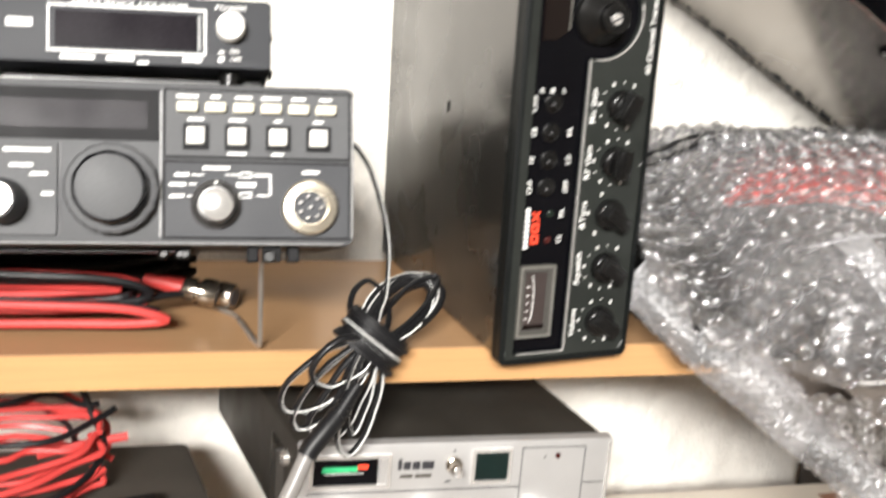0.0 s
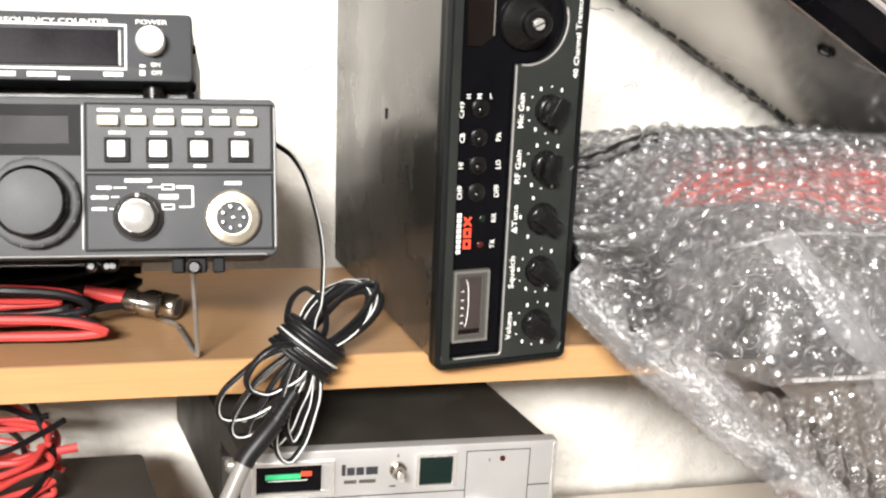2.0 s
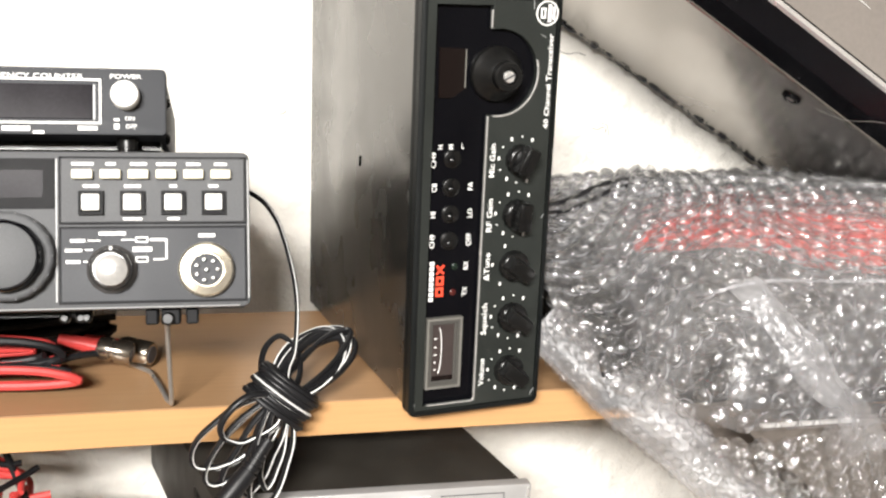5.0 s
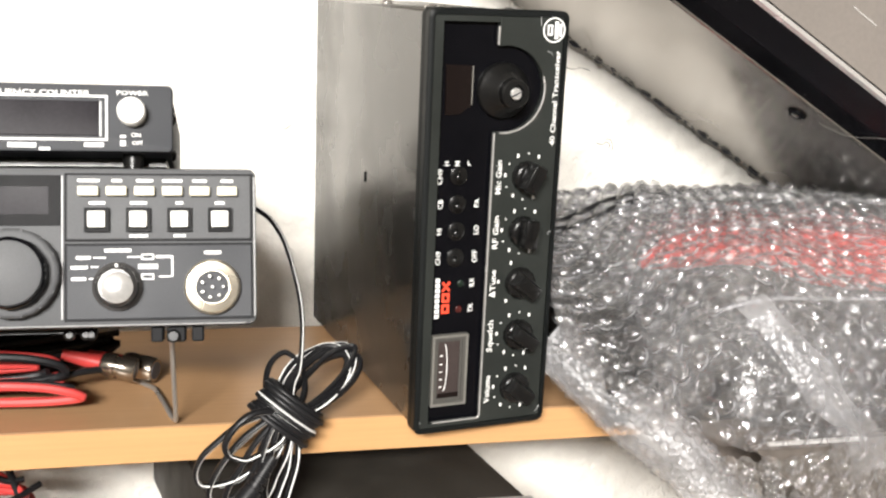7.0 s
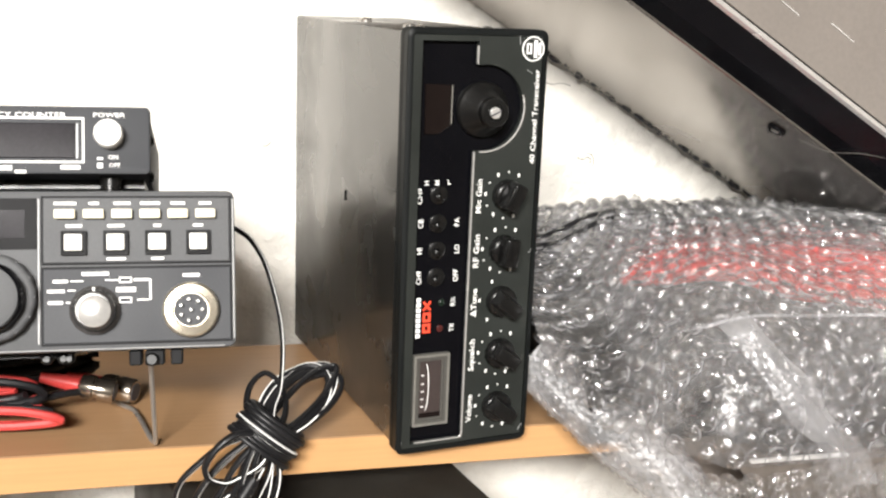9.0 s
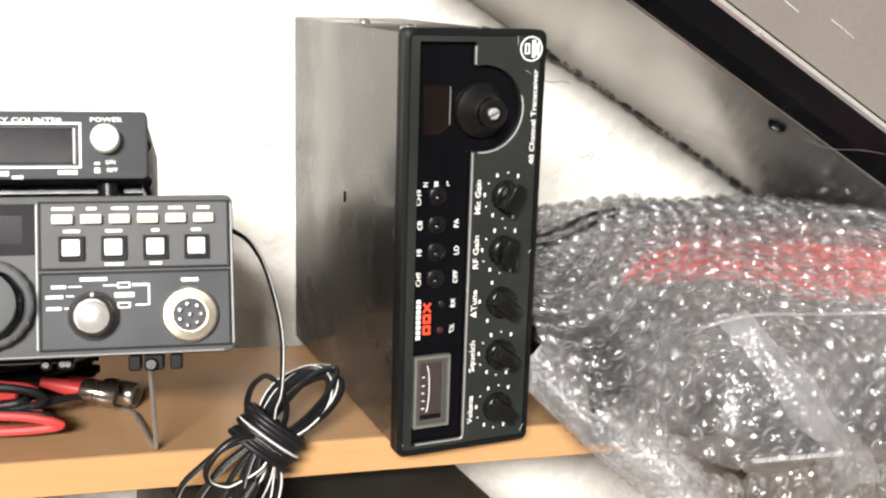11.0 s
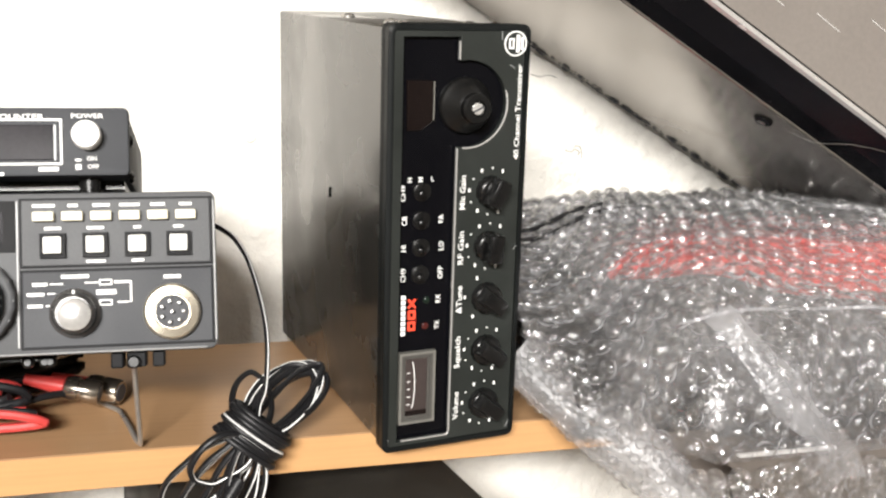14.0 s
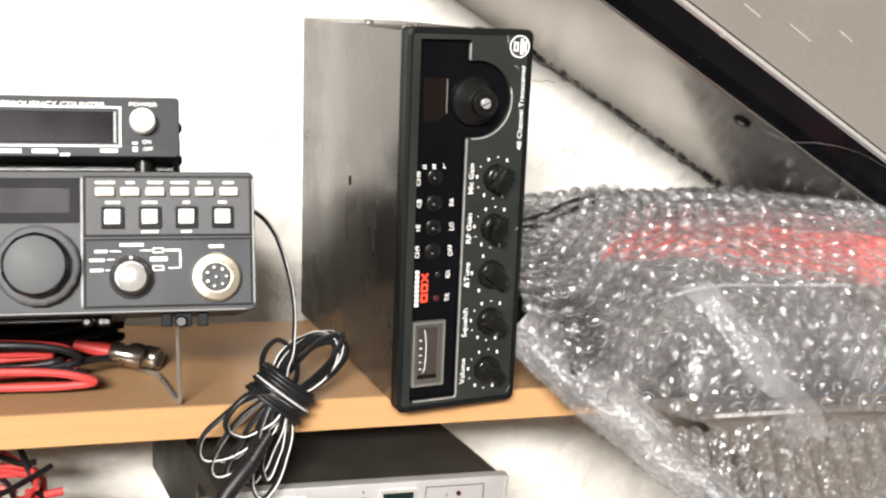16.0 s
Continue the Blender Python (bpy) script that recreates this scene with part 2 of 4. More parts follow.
def prism(outline, y0, y1, bevel=0.0):
    """A flat outline in x and z, from the back y1 to the front y0."""
    bm = bmesh.new()
    a = [bm.verts.new((x, y0, z)) for x, z in outline]
    b = [bm.verts.new((x, y1, z)) for x, z in outline]
    front = bm.faces.new(a)
    bm.faces.new(b[::-1])
    n = len(a)
    for i in range(n):
        bm.faces.new((a[i], b[i], b[(i + 1) % n], a[(i + 1) % n]))
    bmesh.ops.recalc_face_normals(bm, faces=bm.faces)
    if bevel:
        bmesh.ops.bevel(bm, geom=list(front.edges), offset=bevel, segments=2, affect="EDGES", profile=0.5)
    return bm


def rounded(x0, x1, z0, z1, r, n=5):
    pts = []
    for cx, cz, a0 in ((x1 - r, z1 - r, 0), (x0 + r, z1 - r, 90), (x0 + r, z0 + r, 180), (x1 - r, z0 + r, 270)):
        for i in range(n):
            a = radians(a0 + 90 * i / (n - 1))
            pts.append((cx + r * math.cos(a), cz + r * math.sin(a)))
    return pts


def ring_frame(x0, x1, z0, z1, w, y0, y1):
    """A rectangular frame of four mitred bars, w wide, standing from y1 out to y0."""
    bm = bmesh.new()
    o = [(x0, z0), (x1, z0), (x1, z1), (x0, z1)]
    i = [(x0 + w, z0 + w), (x1 - w, z0 + w), (x1 - w, z1 - w), (x0 + w, z1 - w)]
    vo0, vi0 = [[bm.verts.new((x, y0, z)) for x, z in q] for q in (o, i)]
    vo1, vi1 = [[bm.verts.new((x, y1, z)) for x, z in q] for q in (o, i)]
    for k in range(4):
        j = (k + 1) % 4
        bm.faces.new((vo0[k], vo0[j], vi0[j], vi0[k]))
        bm.faces.new((vo1[k], vo0[k], vo0[j], vo1[j]))
        bm.faces.new((vi0[k], vi0[j], vi1[j], vi1[k]))
        bm.faces.new((vo1[j], vi1[j], vi1[k], vo1[k]))
    bmesh.ops.recalc_face_normals(bm, faces=bm.faces)
    return bm


def smooth_path(pts, step=8):
    pts = [Vector(p) for p in pts]
    ext = [pts[0] * 2 - pts[1]] + pts + [pts[-1] * 2 - pts[-2]]
    out = []
    for a, b, c, d in zip(ext, ext[1:], ext[2:], ext[3:]):
        for i in range(step):
            t = i / step
            out.append(0.5 * ((2 * b) + (c - a) * t + (2 * a - 5 * b + 4 * c - d) * t * t + (3 * b - a - 3 * c + d) * t ** 3))
    out.append(pts[-1])
    return out


def tube(pts, r, n=8, bm=None, flat=1.0, stripe=(), up=(0, -1, 0.3), taper=1.0):
    """A wire swept along pts; faces of the ring numbers in stripe take the second material."""
    bm = bm or bmesh.new()
    pts = [Vector(p) for p in pts]
    side = Vector(up)
    rings = []
    for k, p in enumerate(pts):
        t = (pts[min(k + 1, len(pts) - 1)] - pts[max(k - 1, 0)])
        if t.length < 1e-9:
            t = Vector((0, 0, 1))
        t.normalize()
        side = side - t * side.dot(t)
        if side.length < 1e-4:
            side = t.orthogonal()
        side.normalize()
        other = t.cross(side)
        s = r * (1 + (taper - 1) * k / max(1, len(pts) - 1))
        rings.append([bm.verts.new(p + side * (s * math.cos(2 * math.pi * i / n)) + other * (s * flat * math.sin(2 * math.pi * i / n))) for i in range(n)])
    for a, b in zip(rings, rings[1:]):
        for i in range(n):
            f = bm.faces.new((a[i], a[(i + 1) % n], b[(i + 1) % n], b[i]))
            f.material_index = 1 if i in stripe else 0
    bm.faces.new(rings[0][::-1])
    bm.faces.new(rings[-1])
    return bm


def lettering(text, x, y, z, size, parent, material, turn=0.0, width=0.0, name="lettering"):
    """Raised print on a face that looks along -y; (x, z) is its middle, turn its angle in degrees."""
    cu = bpy.data.curves.new(name, "FONT")
    cu.body, cu.size, cu.align_x, cu.align_y = text, size, "CENTER", "CENTER"
    cu.extrude, cu.resolution_u = 0.00006, 2
    cu.offset = size * 0.012
    tmp = bpy.data.objects.new("tmp", cu)
    scene.collection.objects.link(tmp)
    me = bpy.data.meshes.new_from_object(tmp.evaluated_get(bpy.context.evaluated_depsgraph_get()))
    bpy.data.objects.remove(tmp)
    xs = [v.co.x for v in me.vertices]
    k = width / (max(xs) - min(xs)) if width else 1.0
    me.transform(pose(x, y, z, 90, 0, 0) @ pose(0, 0, 0, 0, 0, turn) @ Matrix.Diagonal((k, 1, 1, 1)))
    me.name = name
    me.materials.clear()
    me.materials.append(material)
    ob = new(name, me)
    ob.parent = parent
    return ob


def bars(rows, y, parent, material, name="print_mark"):
    """Small printed bars (x, z, width, height) on a face that looks along -y."""
    for x, z, w, h in rows:
        part(name, box(x - w / 2, x + w / 2, y - 0.00012, y, z - h / 2, z + h / 2), material, parent)


# ---- the room ----
def wall_dip(x, z):
    return noise.fractal(Vector((x * 16, 0.3, z * 16)), 1.0, 2.0, 4) * 0.0035 + noise.noise(Vector((x * 5, 3, z * 5))) * 0.003


def wall_back():
    bm = bmesh.new()
    nx, nz = 150, 90
    x0, x1, z0, z1 = -0.25, 0.75, 0.72, 1.32
    grid = []
    for j in range(nz + 1):
        row = []
        for i in range(nx + 1):
            x, z = x0 + (x1 - x0) * i / nx, z0 + (z1 - z0) * j / nz
            edge = min(1, 8 * min(i / nx, 1 - i / nx, j / nz, 1 - j / nz))
            row.append(bm.verts.new((x, WALL_Y + wall_dip(x, z) * edge, z)))
        grid.append(row)
    for j in range(nz):
        for i in range(nx):
            bm.faces.new((grid[j][i], grid[j][i + 1], grid[j + 1][i + 1], grid[j + 1][i]))
    ob = part("wall_north", bm, PLASTER, None, smooth=True)
    tagged(ob, "uneven white plaster wall behind the shelf", "wall", kind="structure")
    surround = bmesh.new()
    for a in ((-2.0, -0.25, 0.0, 2.4), (0.75, 2.0, 0.0, 2.4), (-0.25, 0.75, 0.0, 0.72), (-0.25, 0.75, 1.32, 2.4)):
        box(a[0], a[1], WALL_Y, WALL_Y + 0.1, a[2], a[3], bm=surround)
    tagged(part("wall_north_surround", surround, PLASTER, None), "white plaster wall around the shelf", "wall", kind="structure")


WALL_Y = 0.674
wall_back()
for nm, b in (("wall_west", (-2.1, -2.0, -2.6, WALL_Y, 0, 2.4)), ("wall_east", (2.0, 2.1, -2.6, WALL_Y, 0, 2.4)), ("wall_south", (-2.1, 2.1, -2.7, -2.6, 0, 2.4))):
    tagged(part(nm, box(*b), ROOM_WALL, None), "plain dull beige wall of the room", "wall", kind="structure")
tagged(part("floor", box(-2.1, 2.1, -2.7, WALL_Y + 0.1, -0.1, 0), FLOOR_M, None), "brown carpeted floor of the room", "floor", kind="structure")
tagged(part("ceiling", box(-2.1, 2.1, -2.7, WALL_Y + 0.1, 2.4, 2.5), ROOM_WALL, None), "plain dull ceiling of the room", "ceiling", kind="structure")


def wall_scuff(points, r):
    pts = smooth_path([(x, WALL_Y + wall_dip(x, z) - 0.0002, z) for x, z in points], 5)
    tagged(part("wall_scuff", tube(pts, r, 6, flat=0.4), SCUFF, None), "small grey scuff mark on the white plaster", "wall mark", kind="structure")


wall_scuff(((0.127, 1.1035), (0.1295, 1.1030), (0.1315, 1.1045), (0.1325, 1.1060)), 0.0005)
wall_scuff(((0.326, 1.0985), (0.330, 1.0975), (0.333, 1.0990), (0.336, 1.0970), (0.335, 1.0950)), 0.0006)
wall_scuff(((0.332, 1.1010), (0.336, 1.1005), (0.338, 1.0960), (0.3375, 1.0930)), 0.0005)
wall_scuff(((0.300, 1.1455), (0.306, 1.1440), (0.312, 1.1450), (0.318, 1.1435)), 0.0006)


def shelf(name, x0, x1, y0, y1, top, thick, label):
    ob = thing(name, pose(x0, y0, top - thick), label, "shelf", kind="structure")
    part("board", box(0, x1 - x0, 0.0012, y1 - y0, 0, thick, 0.0004, 1), SHELF_WOOD, ob)
    part("edge_band", box(0, x1 - x0, 0, 0.0012, 0.0002, thick - 0.0002, 0.0003, 1), SHELF_EDGE, ob, "orange edge banding, toned lighter for the light on its front")


shelf("shelf_upper", -0.5, 0.62, 0.489, 0.618, 1.0, 0.0165, "beech veneer shelf board with an orange edge")
shelf("shelf_lower", -0.5, 0.72, 0.42, 0.66, 0.800, 0.0165, "beech veneer lower shelf board under the radios")
for post_x in (-0.45, 0.60):
    br = thing("shelf_bracket", pose(post_x, 0.62, 0.0), "plain steel shelf post against the wall", "bracket", "shelf posts", kind="structure")
    part("post", box(-0.012, 0.012, 0.0, 0.03, 0.0, 1.1, 0.001, 1), DEVICE_GREY, br)


# ---- the CB transceiver on its side ----
def cb_transceiver():
    W, H, D = 0.0633, 0.1833, 0.1640
    R = -0.0045
    ob = thing("cb_transceiver", pose(0.1630, 0.4700, 1.0004, 0, 0, 7.5) @ pose(0, 0, 0, -0.6, -0.8, 0), "black CB radio transceiver standing on its side at the shelf edge", "radio")
    body = box(0.0012, W - 0.0012, 0.0035, D, 0.0018, H - 0.0018, 0.0012, 2)
    part("case", body, CASE_BLACK, ob, "satin black sheet steel case", smooth=True)
    part("bezel", prism(rounded(0, W, 0, H, 0.003), 0.0, 0.0040, 0.0006), BEZEL, ob, smooth=True)
    # the moulded rim stands proud of the face plate, which lies in a recess
    rim = bmesh.new()
    outer, inner_line = rounded(0, W, 0, H, 0.0034, 6), rounded(0.0024, W - 0.0024, 0.0026, H - 0.0026, 0.0016, 6)
    loops = [[rim.verts.new((x, y, z)) for x, z in q] for q, y in ((outer, 0.0001), (outer, R + 0.0008), ([(0.0009 + x * (W - 0.0018) / W, 0.0009 + z * (H - 0.0018) / H) for x, z in outer], R), (inner_line, R), (inner_line, 0.0001))]
    for p, q in zip(loops, loops[1:]):
        for i in range(len(p)):
            j = (i + 1) % len(p)
            rim.faces.new((p[i], p[j], q[j], q[i]))
    bmesh.ops.recalc_face_normals(rim, faces=rim.faces)
    part("rim", rim, BEZEL, ob, "worn black moulded rim", smooth=True)
    # raised olive panel on the right and round the dial
    out = [(0.0314, 0.0028), (W - 0.0026, 0.0028), (W - 0.0026, H - 0.0028), (0.0314, H - 0.0028), (0.0314, 0.1686)]
    for i in range(0, 19):
        a = radians(101 - 202 * i / 18)
        out.append((0.0352 + 0.0180 * math.cos(a), 0.1508 + 0.0180 * math.sin(a)))
    out.append((0.0314, 0.1330))
    part("control_panel", prism(out, R + 0.0003, -0.0001, 0.0003), PANEL_GREY, ob, "dark olive control panel", smooth=False)
    part("top_strip", box(0.0026, 0.0314, R + 0.0003, -0.0001, 0.1782, H - 0.0028), PANEL_GREY, ob)
    part("side_strip", box(0.0026, 0.0064, R + 0.0003, -0.0001, 0.0028, 0.1782), PANEL_GREY, ob)
    part("foot_strip", box(0.0064, 0.0314, R + 0.0003, -0.0001, 0.0028, 0.0046), PANEL_GREY, ob)
    part("face_plate", box(0.0064, 0.0536, -0.0012, -0.0002, 0.0046, 0.1782), GLOSS_BLACK, ob, "glossy black recessed face plate")
    F = -0.0012
    # bright worn trim line along the recess
    part("trim_line", box(0.0306, 0.0313, R - 0.0003, R + 0.0012, 0.0085, 0.1328, 0.0002, 1), CHROME, ob)
    part("trim_line", box(0.0306, 0.0313, R - 0.0003, R + 0.0012, 0.1690, 0.1765, 0.0002, 1), CHROME, ob)
    part("trim_line", box(0.0085, 0.0290, R - 0.0002, R + 0.0012, 0.0046, 0.0052, 0.0002, 1), CHROME, ob)
    part("trim_corner", tube(smooth_path([(0.0290, R, 0.0049), (0.0305, R, 0.0058), (0.0310, R, 0.0085)], 5), 0.0004, 6), CHROME, ob, smooth=True)
    arc = [(0.0352 + 0.0181 * math.cos(radians(a)), R + 0.0001, 0.1508 + 0.0181 * math.sin(radians(a))) for a in range(-96, 22, 6)]
    part("dial_rim", tube(arc, 0.00045, 6), CHROME, ob, smooth=True)
    # channel knob: a skirt, a cone and a narrow cap with a screw
    kx, kz = 0.0348, 0.1502
    knob = part("channel_knob", lathe(kx, kz, [(0.0118, F), (0.0118, F - 0.0020), (0.0110, F - 0.0030), (0.0092, F - 0.0042), (0.0068, F - 0.0095), (0.0062, F - 0.0100), (0.0062, F - 0.0135), (0.0056, F - 0.0142), (0.0036, F - 0.0142), (0.0034, F - 0.0132)], 44, scallop=22, depth=0.015), KNOB_BLACK, ob, smooth=True)
    part("screw", lathe(kx, kz, [(0.0024, F - 0.0132), (0.0024, F - 0.0143), (0.0020, F - 0.0147)], 20), CHROME, knob, "bright slotted screw", smooth=True)
    slot = box(-0.0026, 0.0026, F - 0.0149, F - 0.0145, -0.0003, 0.0003)
    bmesh.ops.transform(slot, matrix=Matrix.Translation((kx, 0, kz)) @ Matrix.Rotation(radians(-25), 4, "Y"), verts=slot.verts)
    part("screw_slot", slot, DARK_INK, knob)
    win = part("channel_window", prism([(0.0090, 0.1608), (0.0208, 0.1604), (0.0213, 0.1440), (0.0156, 0.1402), (0.0094, 0.1402)], F - 0.0010, F, 0.0003), RED_WINDOW, ob, "smoked dark red channel window")
    part("window_edge", box(0.0206, 0.0211, F - 0.0013, F - 0.0009, 0.1445, 0.1602), METER_FRAME, win)
    # toggle switches and their print
    for z, marks in ((0.1146, ()), (0.1024, (("CB", 0.0094), ("PA", 0.0260))), (0.0907, (("HI", 0.0093), ("LO", 0.0264))), (0.0790, (("CH9", 0.0093), ("OFF", 0.0263)))):
        sw = part("switch", lathe(0.0168, z, [(0.0040, F), (0.0040, F - 0.0010), (0.0030, F - 0.0015)], 20), KNOB_BLACK, ob, smooth=True)
        lever = box(-0.0011, 0.0011, -0.0060, 0.0, -0.0011, 0.0011, 0.0007, 2)
        bmesh.ops.transform(lever, matrix=Matrix.Translation((0.0166, F - 0.0008, z)) @ Matrix.Rotation(radians(-24), 4, "Z"), verts=lever.verts)
        part("lever", lever, KNOB_BLACK, sw, smooth=True)
        for text, x in marks:
            lettering(text, x, F - 0.0001, z, 0.0032, ob, INK, 90, name="switch_lettering")
    for text, x in (("H", 0.0115), ("M", 0.0163), ("L", 0.0215)):
        lettering(text, x, F - 0.0001, 0.1197, 0.0030, ob, INK, 0 if text == "L" else 90, name="switch_lettering")
    lettering("CH9", 0.0086, F - 0.0001, 0.1142, 0.0030, ob, INK, 90, 0.0068, name="switch_lettering")
    lettering("RX", 0.0256, F - 0.0001, 0.0673, 0.0030, ob, INK, 90, name="lamp_lettering")
    lettering("TX", 0.0255, F - 0.0001, 0.0557, 0.0030, ob, INK, 90, name="lamp_lettering")
    part("receive_lamp", lathe(0.0201, 0.0673, [(0.0016, F), (0.0015, F - 0.0006), (0.0008, F - 0.0010)], 16), GREEN_LENS, ob, smooth=True)
    part("transmit_lamp", lathe(0.0197, 0.0557, [(0.0016, F), (0.0015, F - 0.0006), (0.0008, F - 0.0010)], 16), RED_LENS, ob, smooth=True)
    # maker's mark as plain shapes: a white bar and three red figures
    bars([(0.0096, 0.0530 + 0.0023 * i, 0.0020, 0.0018) for i in range(8)], F, ob, INK, "maker_mark")
    for z in (0.0562, 0.0612):
        part("maker_mark", ring_frame(0.0117, 0.0153, z - 0.0021, z + 0.0021, 0.0011, F - 0.0002, F), RED_INK, ob)
    for sgn in (1, -1):
        bar = box(-0.0026, 0.0026, F - 0.0002, F, -0.0005, 0.0005)
        bmesh.ops.transform(bar, matrix=Matrix.Translation((0.0135, 0, 0.0662)) @ Matrix.Rotation(radians(50 * sgn), 4, "Y"), verts=bar.verts)
        part("maker_mark", bar, RED_INK, ob)
    # signal meter: a clear moulded box with sloping walls over a dark scale
    meter = part("signal_meter", ring_frame(0.0076, 0.0242, 0.0122, 0.0448, 0.0010, F - 0.0026, F), METER_FRAME, ob, "clear plastic framed signal meter")
    for w0, w1, y0 in ((0.0010, 0.0022, F - 0.0020), (0.0022, 0.0032, F - 0.0012)):
        part("meter_step", ring_frame(0.0076 + w0, 0.0242 - w0, 0.0122 + w0, 0.0448 - w0, w1 - w0, y0, F), METER_STEP, meter)
    part("meter_face", box(0.0106, 0.0212, F - 0.0006, F, 0.0152, 0.0418), METER_FACE, meter)
    part("meter_base", box(0.0108, 0.0210, F - 0.0010, F - 0.0005, 0.0152, 0.0175), RED_WINDOW, meter)
    part("meter_scale", tube([(0.0137 + 0.0016 * math.cos(radians(a)), F - 0.0008, 0.0295 + 0.0108 * math.sin(radians(a))) for a in range(-80, 81, 10)], 0.00022, 5), INK, meter)
    bars([(0.0125, z, 0.0013, 0.0005) for z in (0.0205, 0.0240, 0.0275, 0.0310, 0.0350)], F - 0.0006, meter, INK, "scale_mark")
    # knobs with pointer ridges, their dots and names
    for z, x, ang, text, tall in ((0.1138, 0.0472, 62, "Mic Gain", 0.0145), (0.0898, 0.0470, 85, "RF Gain", 0.0145), (0.0668, 0.0468, -38, "\u0394Tune", 0.0126), (0.0429, 0.0474, -35, "Squelch", 0.0146), (0.0180, 0.0472, -38, "Volume", 0.0130)):
        k = part("control_knob", lathe(x, z, [(0.0070, R + 0.0003), (0.0069, R - 0.0024), (0.0062, R - 0.0034), (0.0052, R - 0.0038)], 28, scallop=14, depth=0.05), KNOB_BLACK, ob, smooth=True)
        ridge = box(-0.0058, 0.0064, R - 0.0098, R - 0.0028, -0.0038, 0.0038, 0.0009, 2)
        for v in ridge.verts:
            if v.co.y < R - 0.006:
                v.co.z *= 0.80
        bmesh.ops.transform(ridge, matrix=Matrix.Translation((x, 0, z)) @ Matrix.Rotation(radians(-ang), 4, "Y"), verts=ridge.verts)
        part("pointer_ridge", ridge, KNOB_BLACK, k, smooth=True)
        lettering(text, 0.0343, R + 0.0002, z, 0.0036, ob, INK, 90, tall, name="knob_lettering")
        for i in range(9):
            if text == "\u0394Tune" and i not in (2, 4, 6):
                continue
            a = radians(57 + 29.5 * i)
            dx, dz = x + 0.0100 * math.cos(a), z + 0.0100 * math.sin(a)
            bars([(dx, dz, 0.0010, 0.0016) if i % 2 == 0 else (dx, dz, 0.0007, 0.0007)], R + 0.0003, ob, INK, "dial_mark")
    lettering("40 Channel Transceiver", 0.0586, R + 0.0002, 0.1470, 0.0033, ob, INK, 90, 0.0400, name="model_lettering")
    badge = part("round_badge", tube([(0.0560 + 0.0049 * math.cos(radians(a)), R + 0.0001, 0.1755 + 0.0049 * math.sin(radians(a))) for a in range(0, 361, 12)], 0.00035, 5), INK, ob, "white ring badge")
    part("badge_mark", ring_frame(0.0530, 0.0554, 0.1733, 0.1777, 0.0007, R + 0.0001, R + 0.0003), INK, badge)
    bars([(0.0572, 0.1755, 0.0016, 0.0072), (0.0591, 0.1755, 0.0012, 0.0052)], R + 0.0003, badge, INK, "badge_mark")
    # chips and scuffs on the worn front
    for sx, sz, sl, sa in ((0.0600, 0.0060, 0.0035, 60), (0.0600, 0.0885, 0.0022, 50), (0.0497, 0.1795, 0.0050, 95), (0.0025, 0.0055, 0.0015, 80), (0.0550, 0.1660, 0.0030, 150)):
        dx, dz = math.cos(radians(sa)) * sl / 2, math.sin(radians(sa)) * sl / 2
        part("scratch", tube([(sx - dx, R + 0.0002, sz - dz), (sx, R + 0.0002, sz + 0.0002), (sx + dx, R + 0.0002, sz + dz)], 0.00018, 5), RIM_GREY, ob)
    for i, y in enumerate((0.012, 0.030, 0.088)):
        for x in ((0.012, 0.042) if i == 0 else (0.014,)):
            part("case_screw", lathe(0, 0, [(0.0032, 0.0), (0.0032, 0.0014), (0.0016, 0.0024)], 14), STEEL, ob, smooth=True).matrix_basis = pose(x, y, H - 0.0020, 90)
    part("scratch", box(0.0005, 0.0013, 0.0745, 0.0750, 0.098, 0.103), GLOSS_BLACK, ob)
    part("side_knob", lathe(0, 0, [(0.0085, 0.0), (0.0085, 0.0030), (0.0070, 0.0042)], 20), KNOB_BLACK, ob, "black round side knob", smooth=True).matrix_basis = pose(0.0014, 0.0100, 0.0460, 0, 0, -90)


cb_transceiver()


# ---- the grey transceiver on its wire stand ----
YAESU = pose(-0.0976, 0.4463, 1.0615, 0, 0, -3.05) @ pose(0, 0, 0, -18.1, -0.8, 0)


